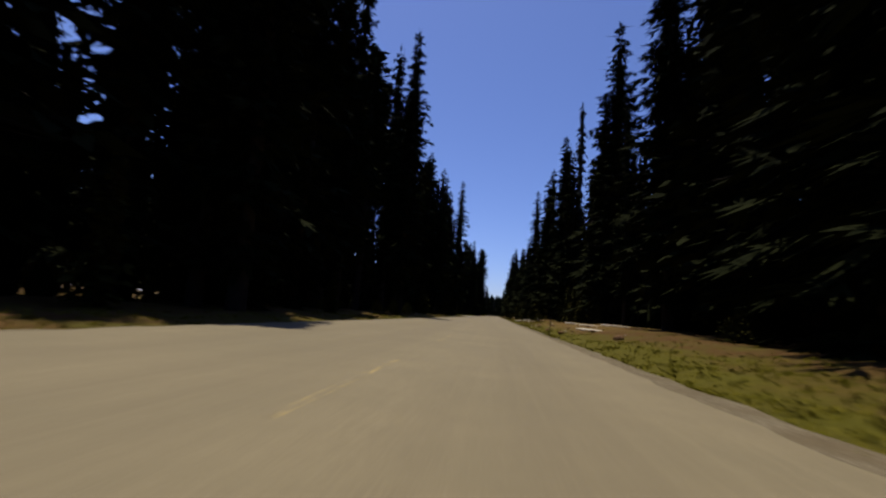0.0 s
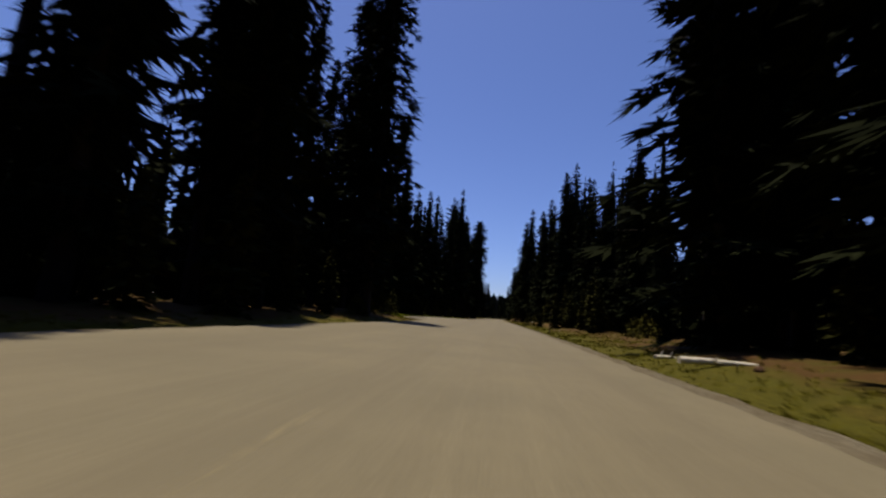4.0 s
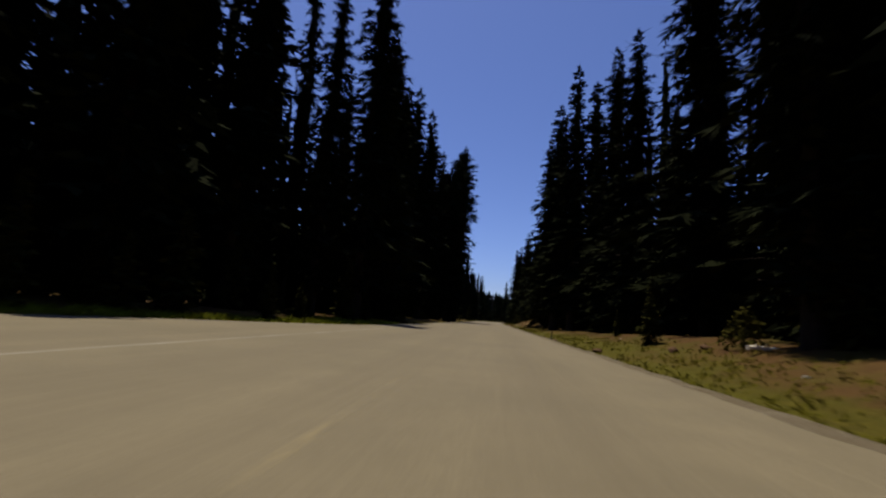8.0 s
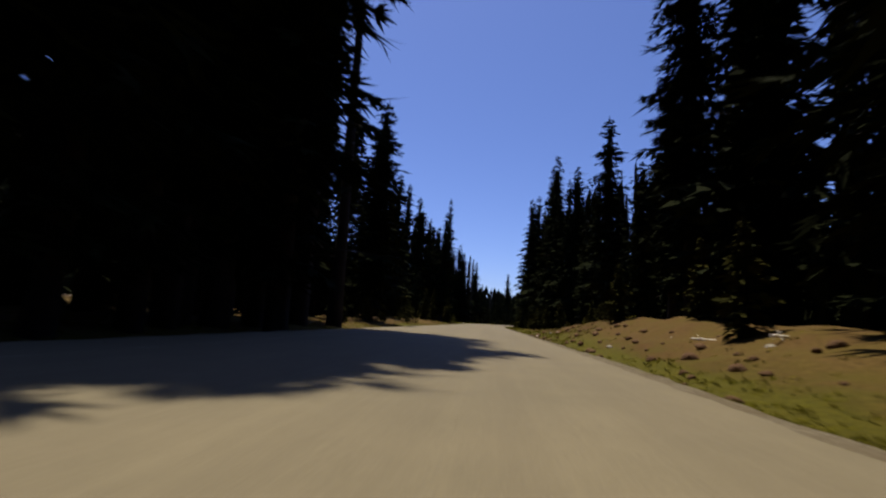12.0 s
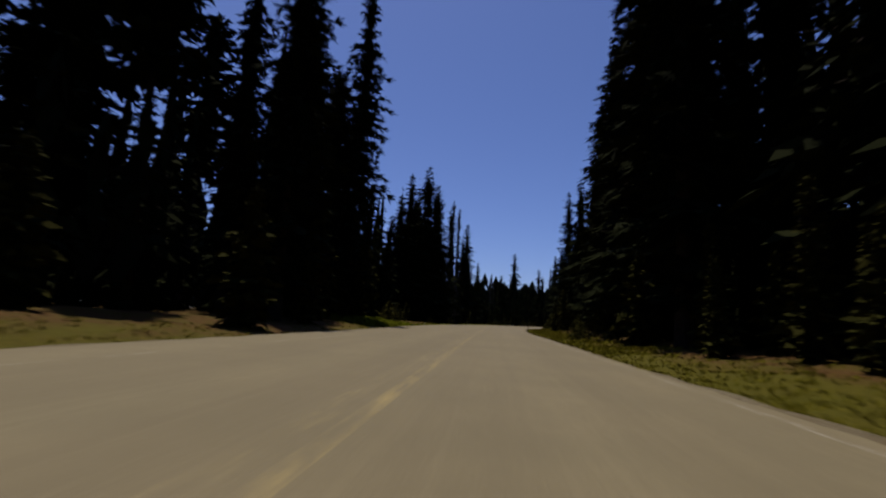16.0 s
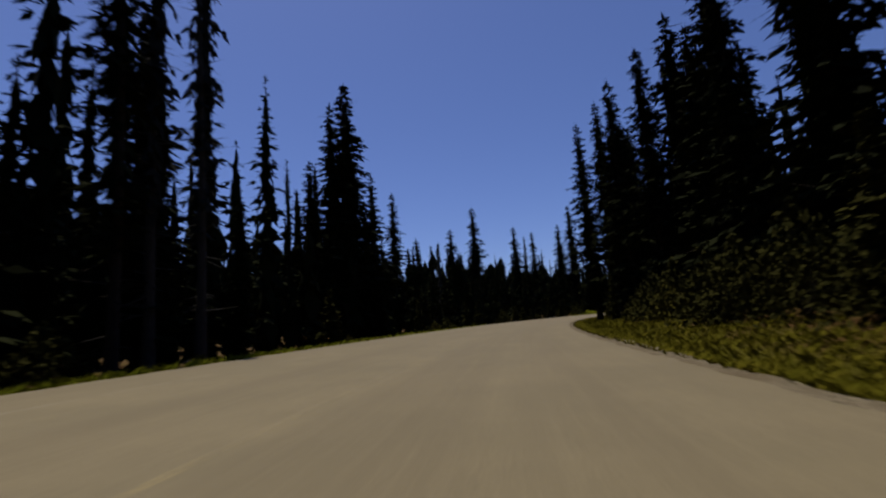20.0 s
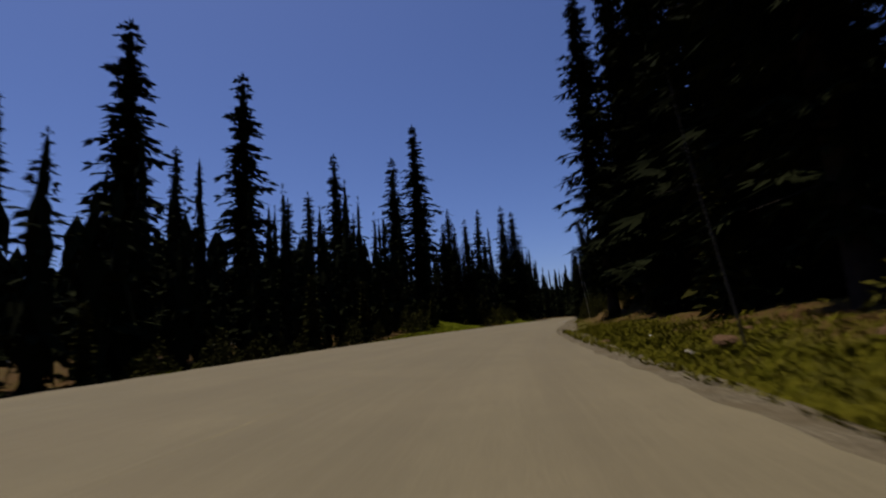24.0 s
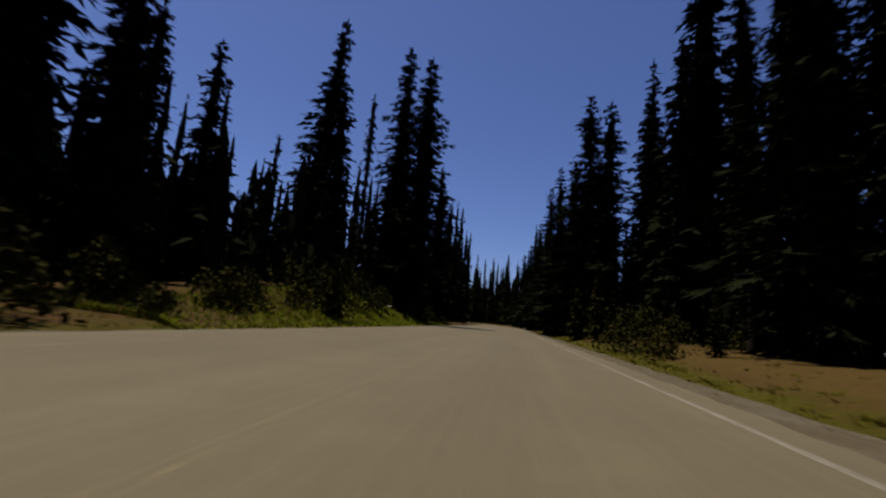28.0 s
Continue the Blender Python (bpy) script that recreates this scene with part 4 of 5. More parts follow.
def roadside():
    """The first row between the chosen trees."""
    kinds = ["spruce_a", "spruce_b", "spruce_c", "thin_a", "thin_b", "thin_c", "pine_a", "pine_b", "snag_a", "snag_b"]
    chance = np.array([4, 3, 5, 3, 3, 3, 1.0, 1.0, 0.4, 0.4])
    for side in (-1, 1):
        for o, gap, low, high in ((13.2, 6.6, 15, 27),):
            for s in np.arange(-20, 665, gap):
                ss, oo = s + rng.uniform(-2, 2), side * ((o if s < 622 else 11.2) + rng.uniform(-1.4, 1.4))
                if side < 0 and (412 < ss < 625 or 30 < ss < 122 or 268 < ss < 345 or 364 < ss < 392):
                    continue
                if side < 0:
                    oo -= float(left_edge(ss)) - LEFT
                x, y = road_point(ss, oo)
                if not free(x, y, 2.6):
                    continue
                tree(str(rng.choice(kinds, p=chance / chance.sum())), ss, oo, rng.uniform(low, high) * low_stretch(ss, side), girth=rng.uniform(0.85, 1.2))


roadside()
forest_mesh()


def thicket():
    """Low saplings and bushes that close the wood near the ground; their near-black colour holds the shade there."""
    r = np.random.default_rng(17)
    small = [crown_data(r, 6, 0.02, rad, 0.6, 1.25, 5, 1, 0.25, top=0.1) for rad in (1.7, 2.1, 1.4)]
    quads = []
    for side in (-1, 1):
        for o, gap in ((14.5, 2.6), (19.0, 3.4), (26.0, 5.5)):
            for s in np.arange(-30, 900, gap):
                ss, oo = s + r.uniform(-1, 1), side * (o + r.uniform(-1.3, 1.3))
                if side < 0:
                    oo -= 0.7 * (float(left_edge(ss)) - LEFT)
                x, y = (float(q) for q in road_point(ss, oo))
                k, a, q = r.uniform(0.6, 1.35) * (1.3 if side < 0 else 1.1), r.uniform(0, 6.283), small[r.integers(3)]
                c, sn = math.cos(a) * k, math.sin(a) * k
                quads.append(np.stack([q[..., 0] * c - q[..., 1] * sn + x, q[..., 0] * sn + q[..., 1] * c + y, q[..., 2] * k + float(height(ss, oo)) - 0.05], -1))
    tagged(part_mesh("thicket", kite_mesh("thicket", np.concatenate(quads), SHADED_NEEDLES)), "low dark thicket of saplings under the trees", "undergrowth", kind="stuff")


thicket()


def far_woods():
    """Simple conifers, one joined mesh, over the land on both sides as far as the trees can be told apart."""
    r = np.random.default_rng(29)
    tiers = []
    for base, reach in ((0.02, 0.17), (0.30, 0.13), (0.58, 0.08)):
        a = np.arange(5) * 6.2832 / 5 + base * 9
        d = np.stack([np.cos(a) * reach, np.sin(a) * reach, np.full(5, -0.36)], 1)
        p = np.tile(np.array([0, 0, base + 0.42]), (5, 1))
        tiers.append(sprays(p, d, np.stack([-np.sin(a), np.cos(a), 0 * a], 1), np.ones(5), np.full(5, reach * 0.75), np.zeros(5)))
    cone = np.concatenate(tiers)
    n = 5200
    s, off = r.uniform(-60, 1030, n), r.choice([-1, 1], n) * (62 + 190 * r.random(n) ** 1.4)
    x, y = road_point(s, off)
    here = LINE[:: 4]
    quads = []
    for px, py in zip(x, y):
        if ((here - (px, py)) ** 2).sum(1).min() < 44 ** 2:
            continue
        h, a = r.uniform(15, 30), r.uniform(0, 6.28)
        c, sn = math.cos(a) * h, math.sin(a) * h
        quads.append(np.stack([cone[..., 0] * c - cone[..., 1] * sn + px, cone[..., 0] * sn + cone[..., 1] * c + py, cone[..., 2] * h - 0.9], -1))
    for _ in range(900):
        px, py = road_point(r.uniform(905, 1035), r.uniform(-60, 170))
        h, a = r.uniform(20, 31), r.uniform(0, 6.28)
        c, sn = math.cos(a) * h, math.sin(a) * h
        quads.append(np.stack([cone[..., 0] * c - cone[..., 1] * sn + px, cone[..., 0] * sn + cone[..., 1] * c + py, cone[..., 2] * h - 0.9], -1))
    tagged(part_mesh("far_woods", kite_mesh("far_woods", np.concatenate(quads), SHADED_NEEDLES)), "dark conifer woods stretching far behind the roadside", "forest", kind="stuff")


far_woods()

# ---------------------------------------------------------------- undergrowth


def shrub_quads(r, n, w, h):
    """A loose bush: leaves in many small clumps, denser towards the middle."""
    a, u, v = r.uniform(0, 6.283, n), r.uniform(0, 1, n) ** 0.6, r.uniform(0, 1, n)
    p = np.stack([np.cos(a) * u * w * (1.1 - 0.6 * v), np.sin(a) * u * w * (1.1 - 0.6 * v), v * h * (1.15 - 0.5 * u)], 1)
    d = r.normal(0, 1, (n, 3)) + np.array([0, 0, 0.5])
    d /= np.linalg.norm(d, axis=1)[:, None]
    s = np.cross(d, r.normal(0, 1, (n, 3)))
    s /= np.linalg.norm(s, axis=1)[:, None]
    ln = r.uniform(0.06, 0.17, n)
    return sprays(p, d, s, ln, ln * 0.3, ln * 0.1)


def shrub_prototype(key, w, h, n, mat, label):
    r = np.random.default_rng(len(key) * 7 + n)
    root = new("shrub")
    tagged(root, label, "shrub", group="roadside shrubs")
    v, f = [], []
    for _ in range(7):
        a, ln = r.uniform(0, 6.283), r.uniform(0.5, 0.95) * h
        d, i = np.array([math.cos(a) * 0.5 * w, math.sin(a) * 0.5 * w, ln]), len(v)
        s = np.array([-math.sin(a), math.cos(a), 0]) * 0.012
        v += [s, -s, np.array([0.012, 0.012, -0.05]), d]
        f += [(i, i + 1, i + 3), (i + 1, i + 2, i + 3), (i + 2, i, i + 3)]
    tagged(part_mesh("twig", mesh_from("twig", v, f, BARK), root, "thin brown twigs"), kind="stuff")
    part_mesh("foliage", kite_mesh("foliage", shrub_quads(r, n, w, h), mat), root)
    PROTO[key] = [root, False]


shrub_prototype("shrub_a", 0.7, 1.0, 520, LEAVES, "low green leafy shrub")
shrub_prototype("shrub_b", 0.5, 0.7, 320, LEAVES, "small yellow-green shrub at the forest edge")
shrub_prototype("shrub_c", 0.9, 1.4, 760, YOUNG, "dense dark green bush")


def shrub(key, s, off, size=1.0):
    root, used = PROTO[key]
    x, y = road_point(s, off)
    m = pose(float(x), float(y), float(height(s, off)) - 0.03, 0, 0, rng.uniform(0, 360))
    ob = root if not used else copy_thing(root, m)
    PROTO[key][1] = True
    ob.matrix_basis = m @ Matrix.Diagonal((size, size, size * rng.uniform(0.8, 1.2), 1))
    return ob


def undergrowth():
    """Young trees and bushes along the edge of the wood."""
    for side in (-1, 1):
        for s in np.arange(2, 650, 5.6):
            ss, oo = s + rng.uniform(-1.6, 1.6), side * rng.uniform(7.8, 12.5)
            if side > 0 and (25 < ss < 41 or 149 < ss < 163 or 564 < ss < 582 or 520 < ss < 540 or 44 < ss < 62):
                continue
            if side < 0:
                oo -= float(left_edge(ss)) - LEFT
            if rng.random() < 0.55:
                tree(str(rng.choice(["young_a", "young_b"])), ss, oo, rng.uniform(1.5, 6.0))
            else:
                shrub(str(rng.choice(["shrub_a", "shrub_b", "shrub_c"])), ss, oo, rng.uniform(0.9, 1.7))


shrub("shrub_c", 359.8, 7.2, 0.98)
shrub("shrub_a", 361.5, 7.4, 1.10)
shrub("shrub_a", 357.7, 8.8, 1.04)
shrub("shrub_c", 162.0, 6.3, 0.85)
shrub("shrub_b", 159.2, 7.1, 0.7)
shrub("shrub_c", 460.8, 8.6, 1.56)
shrub("shrub_a", 453.5, 8.8, 1.69)
shrub("shrub_c", 468.1, 8.1, 1.69)
shrub("shrub_c", 475.7, 8.6, 1.82)
shrub("shrub_a", 484.3, 8.1, 1.56)
shrub("shrub_c", 547.0, 7.8, 1.56)
shrub("shrub_c", 554.2, 8.3, 1.82)
shrub("shrub_a", 558.7, 7.6, 1.69)
shrub("shrub_c", 586.5, 7.5, 1.6)
shrub("shrub_a", 583.8, 7.2, 1.3)
shrub("shrub_c", 589.2, 7.3, 1.7)
shrub("shrub_a", 595.5, 8.1, 1.43)
shrub("shrub_c", 600.0, -11.4, 1.56)
shrub("shrub_a", 604.5, -10.7, 1.56)
shrub("shrub_b", 609.0, -10.4, 1.69)
shrub("shrub_c", 615.0, -10.2, 1.43)
tree("young_a", 146.0, 6.8, 2.9)
tree("young_b", 363.7, -10.4, 7.15)
tree("young_a", 355.7, -10.7, 7.80)
tree("young_a", 368.4, -10.9, 6.50)
tree("young_b", 385.7, 9.3, 5.20)
tree("young_a", 389.3, 8.6, 3.90)
tree("young_a", 602.2, 6.8, 4.16)
tree("young_b", 598.5, 7.7, 5.46)
# bushes under the trees of the last straight and the bend
for s in [*np.arange(540, 563, 2.0), *np.arange(598, 640, 2.4)]:
    shrub(str(rng.choice(["shrub_c", "shrub_c", "shrub_a"])), s + rng.uniform(-0.8, 0.8), rng.uniform(8.2, 12.0), rng.uniform(0.9, 1.9))
for s in np.arange(566, 640, 3.0):
    shrub(str(rng.choice(["shrub_c", "shrub_a", "shrub_b"])), s + rng.uniform(-0.8, 0.8), -rng.uniform(8.0, 11.5), rng.uniform(1.1, 1.9))
for s in np.arange(430, 500, 4.0):
    shrub(str(rng.choice(["shrub_c", "shrub_a"])), s + rng.uniform(-0.8, 0.8), rng.uniform(8.4, 11.5), rng.uniform(1.2, 2.0))
# dark low growth under the open stand outside the bend
edge = np.random.default_rng(77)
for s in np.arange(482, 546, 2.1):
    if edge.random() < 0.45:
        tree(str(edge.choice(["young_a", "young_b"])), s + edge.uniform(-0.8, 0.8), -edge.uniform(9.6, 13.5), edge.uniform(1.6, 4.2))
    else:
        shrub("shrub_c", s + edge.uniform(-0.8, 0.8), -edge.uniform(9.0, 12.5), edge.uniform(0.8, 1.7))
for s in np.arange(572, 632, 1.9):
    shrub(str(edge.choice(["shrub_c", "shrub_a", "shrub_b"])), s + edge.uniform(-0.8, 0.8), -edge.uniform(7.4, 13.0), edge.uniform(0.7, 1.8))
# young growth behind the lay-by
for s in np.arange(152, 198, 2.8):
    o = -float(left_edge(s)) - edge.uniform(2.2, 4.2)
    tree(str(edge.choice(["young_a", "young_b"])), s, o, edge.uniform(1.8, 4.6))
# young trees that close the edge of the wood, right, added in place of forest shade
for a, b, near in ((45, 66, 10.6), (126, 152, 9.6), (166, 182, 9.8), (318, 346, 9.2)):
    for s in np.arange(a, b, 1.9):
        tree(str(edge.choice(["young_a", "young_b"])), s + edge.uniform(-0.6, 0.6), near + edge.uniform(0, 1.6), edge.uniform(2.4, 5.5))
# tall bushes where the earth bank begins
for s, o, k in ((537.0, 7.9, 0.9), (539.4, 8.2, 1.1), (541.5, 7.6, 1.2), (543.6, 8.0, 1.5), (545.8, 7.5, 1.5), (548.0, 8.1, 1.6), (550.2, 7.7, 1.4), (552.6, 8.0, 1.5)):
    shrub("shrub_c", s, o, k)
# along the top and on the face of the earth bank
for s in np.arange(520, 541, 1.5):
    shrub("shrub_c", s + edge.uniform(-0.5, 0.5), edge.uniform(10.0, 12.4), edge.uniform(0.9, 1.7))
for s in np.arange(523, 540, 1.4):
    shrub(str(edge.choice(["shrub_a", "shrub_b", "shrub_c"])), s + edge.uniform(-0.5, 0.5), edge.uniform(7.4, 9.8), edge.uniform(0.35, 0.75))
for s in np.arange(538, 560, 0.85):
    shrub(str(rng.choice(["shrub_a", "shrub_b", "shrub_c", "shrub_c"])), s + rng.uniform(-0.5, 0.5), rng.uniform(7.5, 10.4), rng.uniform(0.45, 1.0))
for s in np.arange(407, 440, 1.3):
    shrub("shrub_c", s + rng.uniform(-0.6, 0.6), rng.uniform(8.3, 10.6), rng.uniform(1.1, 1.9))

undergrowth()


def blades(r, s, off, low, high):
    """Grass blades at the given places, as kites."""
    x, y = road_point(s, off)
    z = height(s, off) - 0.02
    h = r.uniform(low, high, len(s))
    a = r.uniform(0, 6.283, len(s))
    w, lean = 0.014 + 0.02 * h, r.uniform(0.3, 1.2, len(s)) * h
    b = np.stack([x, y, z], 1)
    dx = np.stack([np.cos(a), np.sin(a), 0 * a], 1)
    sx = np.stack([-np.sin(a), np.cos(a), 0 * a], 1)
    tip = b + dx * lean[:, None] + np.stack([0 * h, 0 * h, h], 1)
    mid = b + dx * (lean * 0.3)[:, None] + np.stack([0 * h, 0 * h, h * 0.6], 1)
    return np.stack([b - sx * w[:, None], b + sx * w[:, None], mid + sx * (w * 0.8)[:, None], tip], 1)


def grass():
    """Blades in tufts on both verges, and lush green patches on the mounds."""
    r = np.random.default_rng(11)
    for name, side, n in (("grass_right", 1, 240000), ("grass_left", -1, 110000)):
        s = r.uniform(-4, 640, n // 6)
        patch = np.sin(s * 0.23) + np.sin(s * 0.11 + 1.3 * side) + 0.6 * np.sin(s * 0.71)
        o = np.abs(r.normal(0, 1, len(s))) * (2.0 + 0.5 * patch.clip(0, 2)) + 0.6
        edge = right_edge(s) if side > 0 else left_edge(s)
        cut = np.exp(-((s - 538) / 15) ** 4) * (o > 2.9) * (side > 0)
        keep = (o < 7.5) & (cut < 0.5 + 0.4 * r.random(len(s))) & (r.random(len(s)) < (0.6 + 0.25 * patch) * (1 - 0.85 * bare(s, side) * np.clip((o - 1.5) / 0.9, 0, 1)))
        s, o, edge = (np.repeat(q[keep], 6) for q in (s, o, edge))
        s = s + r.normal(0, 0.07, len(s))
        off = side * (edge + o + r.normal(0, 0.07, len(s)))
        q = blades(r, s, off, 0.03, 0.13)
        tagged(part_mesh(name, kite_mesh(name, q, GRASS)), "dry and green grass tufts on the verge", "grass", kind="stuff")
    s = np.concatenate([r.uniform(400, 475, 44000), r.uniform(345, 400, 16000), r.uniform(475, 520, 26000)])
    off = right_edge(s) + 0.4 + 4.4 * r.beta(1.1, 1.9, len(s))
    tagged(part_mesh("grass_bend", kite_mesh("grass_bend", blades(r, s, off, 0.05, 0.20), GRASS)), "short green and dry grass on the verge of the bend", "grass", kind="stuff")
    s, off = [], []
    for at, half, near, out, n in ((547, 9, 7.0, 14, 40000), (366, 8, 7.2, 12, 12000), (385, 25, 6.6, 7.6, 5000), (425, 38, 6.4, 7.3, 7000), (602, 26, 6.2, 11.5, 26000), (515, 34, 7.0, 9.0, 9000)):
        s.append(at + half * np.clip(r.normal(0, 0.5, n), -1, 1))
        off.append(-r.uniform(near, out, n))
    lay_by = r.uniform(140, 200, 16000)
    s.append(lay_by)
    off.append(-left_edge(lay_by) - 0.5 - 2.4 * r.beta(1.2, 1.6, len(lay_by)))
    q = blades(r, np.concatenate(s), np.concatenate(off), 0.08, 0.28)
    tagged(part_mesh("grass_mound", kite_mesh("grass_mound", q, LUSH)), "lush green grass covering low mounds beside the road", "grass", kind="stuff")


grass()
# ---------------------------------------------------------------- small things on the verges


def lathe_log(r, length, radius, sides=9, rings=7, bend=0.04):
    """A log along x with an uneven, tapering skin."""
    bm = bmesh.new()
    loops = []
    for i in range(rings):
        u = i / (rings - 1)
        rad = radius * (1 - 0.25 * u) * r.uniform(0.93, 1.07)
        cy, cz = bend * length * math.sin(3.1 * u), bend * 0.4 * length * math.sin(2.2 * u + 1)
        loops.append([bm.verts.new((length * (u - 0.5), cy + rad * math.cos(6.283 * k / sides), cz + rad * math.sin(6.283 * k / sides))) for k in range(sides)])
    for a, b in zip(loops, loops[1:]):
        for k in range(sides):
            bm.faces.new((a[k], a[(k + 1) % sides], b[(k + 1) % sides], b[k]))
    bm.faces.new(loops[0][::-1]), bm.faces.new(loops[-1])
    bmesh.ops.recalc_face_normals(bm, faces=bm.faces)
    return bm


def fallen_log(s, off, length, radius, turn, mat=PALEWOOD, label="fallen pale barkless log lying on the verge", tilt=0.0, stubs=2):
    r = np.random.default_rng(int(s * 10))
    x, y = road_point(s, off)
    root = new("fallen_log")
    part("stem", lathe_log(r, length, radius), mat, root)
    for k in range(stubs):
        bm = lathe_log(r, 0.35 * r.uniform(0.6, 1.4), radius * 0.28, 6, 3)
        stub = part("branch_stub", bm, mat, root)
        stub.matrix_basis = pose(length * r.uniform(-0.35, 0.35), 0, radius * 0.7, 0, -60 + 50 * r.random(), r.uniform(0, 360))
    root.matrix_basis = pose(float(x), float(y), float(height(s, off)) + radius * 0.75, 0, tilt, turn)
    return tagged(root, label, "log", group="fallen logs")


fallen_log(36.5, 9.0, 1.9, 0.06, -18)
fallen_log(32.5, 8.1, 2.0, 0.065, -32)
fallen_log(31.0, 8.0, 1.7, 0.07, -14)
fallen_log(34.4, 10.2, 2.2, 0.055, 8)
fallen_log(46.0, 9.0, 1.2, 0.08, -10)
fallen_log(77.0, 8.4, 1.3, 0.05, -3)
fallen_log(77.6, 9.3, 0.7, 0.04, 14)
fallen_log(77.3, 7.3, 0.5, 0.05, 40)
fallen_log(91, 8.0, 1.8, 0.09, -12)
fallen_log(98, 6.8, 2.0, 0.09, 10)
fallen_log(101, 6.6, 1.1, 0.07, 40)
fallen_log(180, 9.0, 1.5, 0.07, 25)
fallen_log(258, 9.4, 1.4, 0.05, 30, label="weathered pale grey branch lying on the earth bank")
fallen_log(261, 8.6, 0.9, 0.045, -35, label="weathered pale grey branch lying on the earth bank")
fallen_log(549, 8.2, 4.0, 0.08, 30, label="grey fallen pole slanting down the bank", mat=DEADWOOD, tilt=-14)
fallen_log(606, -9.8, 2.2, 0.09, 20, label="pale log on the green bank")


def marker_post(s, off, h, w, mat, label, lean=(0, 0), arm=False, cap=False):
    """A slim roadside post with bevelled edges; some carry a short arm."""
    x, y = road_point(s, off)
    root = new("marker_post")
    bm = bmesh.new()
    bmesh.ops.create_cube(bm, size=1)
    bmesh.ops.scale(bm, vec=(w, w * 0.6, h + 0.3), verts=bm.verts)
    bmesh.ops.translate(bm, vec=(0, 0, (h - 0.3) / 2), verts=bm.verts)
    bmesh.ops.bevel(bm, geom=bm.edges, offset=w * 0.12, segments=2, affect='EDGES')
    part("post", bm, mat, root)
    if arm:
        bm = bmesh.new()
        bmesh.ops.create_cube(bm, size=1)
        bmesh.ops.scale(bm, vec=(0.16, 0.012, 0.035), verts=bm.verts)
        bmesh.ops.translate(bm, vec=(0.09, -0.03, h * 0.68), verts=bm.verts)
        bmesh.ops.bevel(bm, geom=bm.edges, offset=0.003, segments=1, affect='EDGES')
        part("arm", bm, mat, root)
    root.matrix_basis = pose(float(x), float(y), float(height(s, off)), lean[0], lean[1], 0)
    return tagged(root, label, "post", group="roadside posts")


POST_WHITE = bark_material("weathered_white_paint", (0.72, 0.70, 0.66), (0.88, 0.87, 0.83))
POST_DARK = bark_material("dark_steel", (0.03, 0.025, 0.02), (0.06, 0.05, 0.042))
marker_post(29.0, 4.95, 1.15, 0.05, POST_DARK, "thin dark metal post standing on the verge", (0, 2))
marker_post(78.1, 8.88, 0.80, 0.13, POST_WHITE, "leaning white painted wooden post on the verge", (0, -32))
marker_post(195.3, 4.85, 0.62, 0.06, POST_DARK, "short dark post in the grass verge", (0, 3))
marker_post(374.5, 4.5, 0.85, 0.07, POST_DARK, "short dark post with a small arm", (0, 0), arm=True)
marker_post(379.5, -7.1, 0.45, 0.13, POST_WHITE, "low pale wooden stake beside the road", (0, 4))


def bare_sapling(s, off, h, lean, mat, label, thick=0.030):
    """A thin leaning dead stem with a few twigs, curved over towards its tip."""
    r = np.random.default_rng(int(s))
    x, y = road_point(s, off)
    root = new("dead_sapling")
    bm = bmesh.new()
    loops = []
    for i in range(13):
        u = i / 12
        rad = thick * (1 - 0.8 * u)
        c = (lean * h * u ** 1.5, 0.05 * h * math.sin(2 * u), h * u)
        loops.append([bm.verts.new((c[0] + rad * math.cos(6.283 * k / 6), c[1] + rad * math.sin(6.283 * k / 6), c[2] - (0.2 if i == 0 else 0))) for k in range(6)])
    for a, b in zip(loops, loops[1:]):
        for k in range(6):
            bm.faces.new((a[k], a[(k + 1) % 6], b[(k + 1) % 6], b[k]))
    part("stem", bm, mat, root)
    for k in range(5):
        u = r.uniform(0.4, 0.95)
        tw = part("twig", lathe_log(r, r.uniform(0.15, 0.32), 0.005, 5, 3), mat, root)
        tw.matrix_basis = pose(lean * h * u ** 1.5, 0.05 * h * math.sin(2 * u), h * u, 0, r.uniform(-50, 10), r.uniform(0, 360))
    root.matrix_basis = pose(float(x), float(y), float(height(s, off)) - 0.02, 0, 0, 0)
    return tagged(root, label, "dead sapling", group="dead saplings")


bare_sapling(126.6, 5.9, 2.1, 0.02, DEADWOOD, "short dead stem with crossed twigs beside the road", thick=0.05)
bare_sapling(499, 6.7, 5.6, -0.08, DEADWOOD, "thin bare grey sapling leaning over the verge")
bare_sapling(538.5, 7.25, 7.4, -0.085, PALEWOOD, "thin pale bare sapling bowed towards the road", thick=0.012)
bare_sapling(555, 8.2, 9.0, -0.14, PALEWOOD, "thin pale bare sapling bowed towards the road", thick=0.013)


def stone_mesh(seed, n):
    r = np.random.default_rng(seed)
    bm = bmesh.new()
    bmesh.ops.create_icosphere(bm, subdivisions=2, radius=1.0)
    f = r.normal(0, 1, (4, 3))
    for v in bm.verts:
        k = 1 + sum(0.10 * math.sin(2.2 * v.co.dot(Vector(q)) + i) for i, q in enumerate(f))
        v.co = Vector((v.co.x * k, v.co.y * k * 0.8, v.co.z * k * 0.6))
    me = bpy.data.meshes.new("stone")
    bm.to_mesh(me)
    bm.free()
    me.materials.append(n)
    return me


STONE = bark_material("pale_stone", (0.20, 0.175, 0.14), (0.42, 0.38, 0.31))
EARTH = bark_material("red_brown_clod", (0.06, 0.032, 0.016), (0.15, 0.085, 0.045))


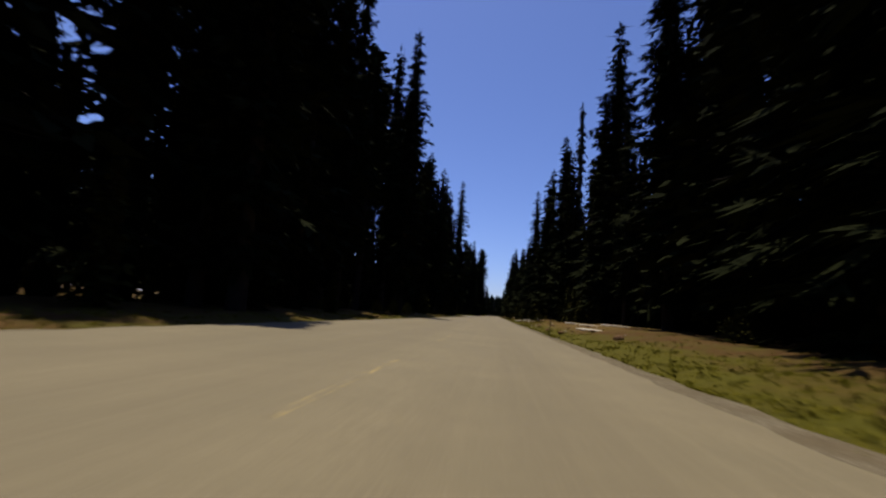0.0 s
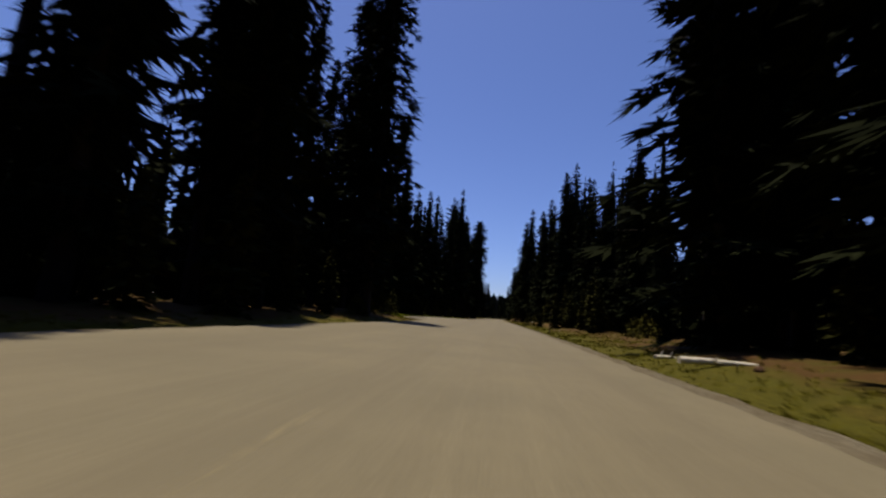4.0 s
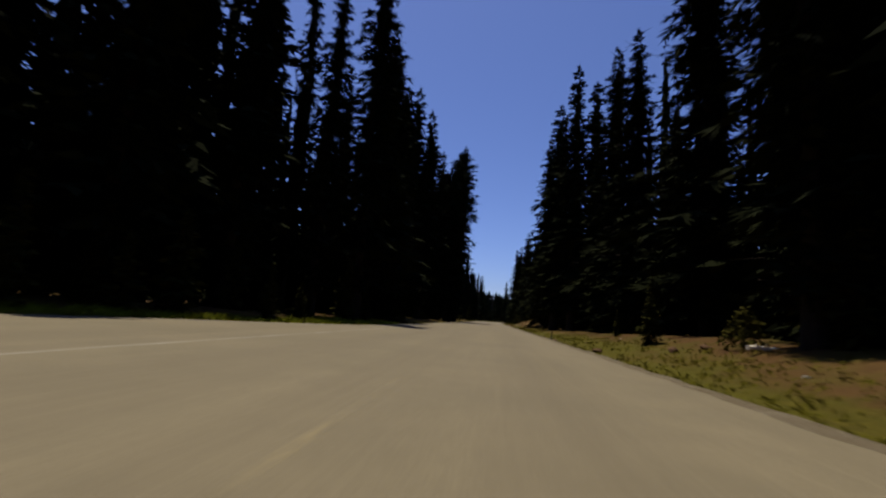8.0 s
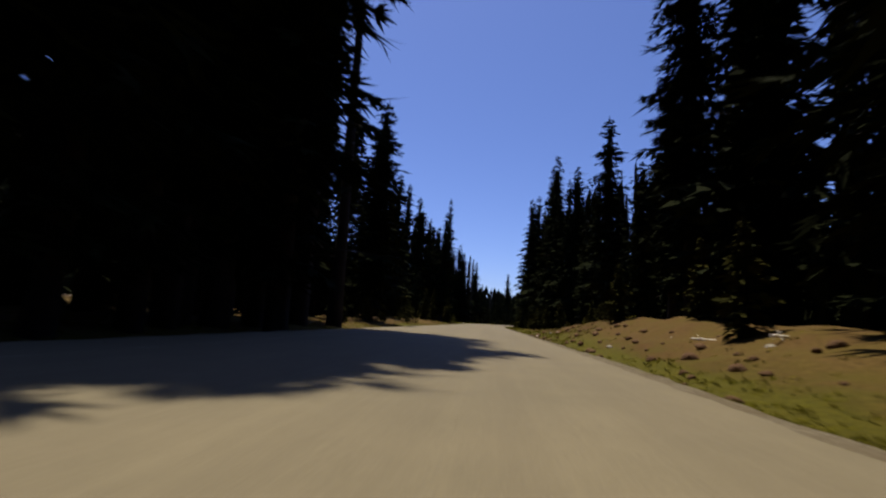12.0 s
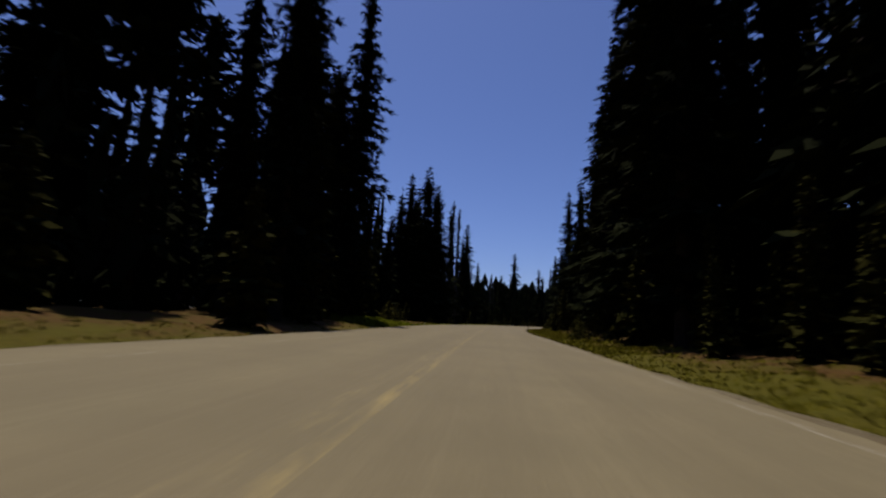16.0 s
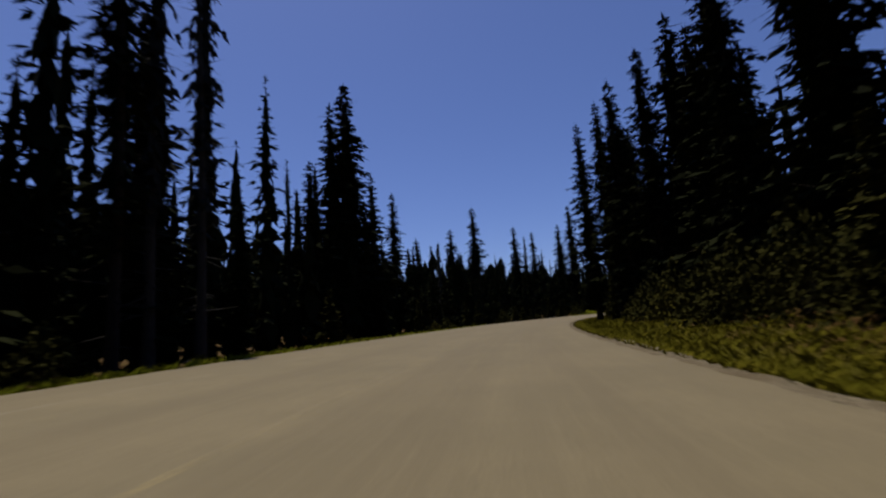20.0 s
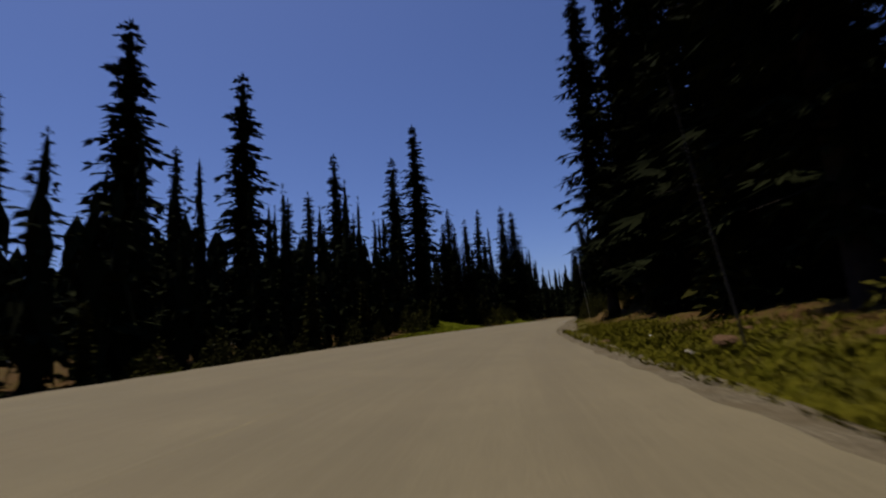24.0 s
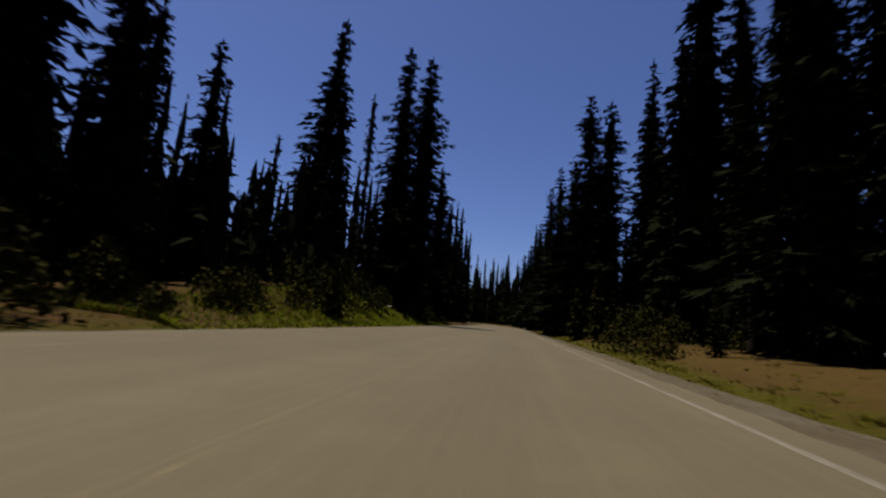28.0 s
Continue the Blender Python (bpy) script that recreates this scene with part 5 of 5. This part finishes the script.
def stones():
    """Stones and clods of earth lying on the banks."""
    r = np.random.default_rng(23)
    pale, clod = [stone_mesh(k, STONE) for k in (1, 2, 3)], [stone_mesh(k, EARTH) for k in (4, 5)]
    for at, half, n, side in ((40, 18, 16, 1), (183, 18, 10, 1), (270, 22, 90, 1), (495, 20, 14, 1), (545, 14, 16, 1), (600, 14, 10, -1), (450, 160, 12, 1), (145, 120, 12, 1)):
        for _ in range(n):
            s = at + r.uniform(-half, half)
            off = side * (float(right_edge(s) if side > 0 else left_edge(s)) + r.uniform(0.6, 5.0))
            earth = r.random() < (0.88 if at == 270 else 0.6)
            ob = new("earth_clod" if earth else "stone", (clod if earth else pale)[r.integers(2)])
            k = r.uniform(0.05, 0.19) * (1.4 if earth else 0.8)
            x, y = road_point(s, off)
            ob.matrix_basis = pose(float(x), float(y), float(height(s, off)) + 0.25 * k, r.uniform(-15, 15), 0, r.uniform(0, 360)) @ Matrix.Diagonal((k, k, k, 1))
            tagged(ob, "red-brown clod of earth on the bank" if earth else "pale grey stone on the verge", "clod" if earth else "stone", group="stones on the banks")


stones()


TAR = bark_material("dark_crack", (0.035, 0.030, 0.024), (0.06, 0.05, 0.04))


def crack(s0, o0, s1, o1, seed):
    """A thin ragged crack in the asphalt."""
    r = np.random.default_rng(seed)
    n = 14
    u = np.linspace(0, 1, n)
    s, o = s0 + (s1 - s0) * u, o0 + (o1 - o0) * u + np.cumsum(r.normal(0, 0.035, n))
    w = 0.016 * np.sin(np.pi * np.clip(u, 0.04, 0.96)) + 0.004
    ribbon("crack", s, o - w, o + w, lambda a, q: crown_z(a, q) + 0.0015, TAR, "thin dark crack in the asphalt", "", parent=road, cols=2)


crack(118.6, 2.55, 120.6, 3.05, 1)
crack(119.6, 2.8, 120.2, 3.3, 2)
for s, o, k in ((488.7, 1.95, 0.035), (519.0, 4.82, 0.06), (518.8, 5.05, 0.05), (127.4, -0.2, 0.05), (519.6, 5.35, 0.04)):
    x, y = road_point(s, o)
    ob = new("pebble", stone_mesh(int(s), POST_WHITE))
    ob.matrix_basis = pose(float(x), float(y), float(camber(s, o)) + 0.022 * (o < float(right_edge(s))) + 0.05 * k, 0, 0, 40 * s) @ Matrix.Diagonal((k, k * 0.6, k * 0.25, 1))
    tagged(ob, "small flat pale stone lying on the road", "stone", group="stones on the road")


# ---------------------------------------------------------------- far hills
def hill():
    """A low wooded ridge far beyond the end of the straight."""
    r = np.random.default_rng(3)
    n, m = 90, 7
    v, f = [], []
    ph = r.uniform(0, 6.28, 6)
    for i in range(n):
        x = -1500 + 3000 * i / (n - 1)
        top = 62 + 22 * math.sin(x / 330 + ph[0]) + 10 * math.sin(x / 120 + ph[1]) + 3 * math.sin(x / 37 + ph[2]) + r.uniform(-1.5, 1.5)
        for j in range(m):
            u = j / (m - 1)
            v.append((x, 1900 + 500 * u + 30 * math.sin(x / 90 + 5 * u), top * u ** 0.7 - 2))
    for i in range(n - 1):
        for j in range(m - 1):
            a = i * m + j
            f.append((a, a + m, a + m + 1, a + 1))
    ob = part_mesh("backdrop", mesh_from("backdrop", v, f, HILL))
    tagged(ob, "low wooded ridge in the far distance", "hill", kind="structure")


hill()

for root, used in PROTO.values():
    if not used:
        for o in (*root.children_recursive, root):
            bpy.data.objects.remove(o)
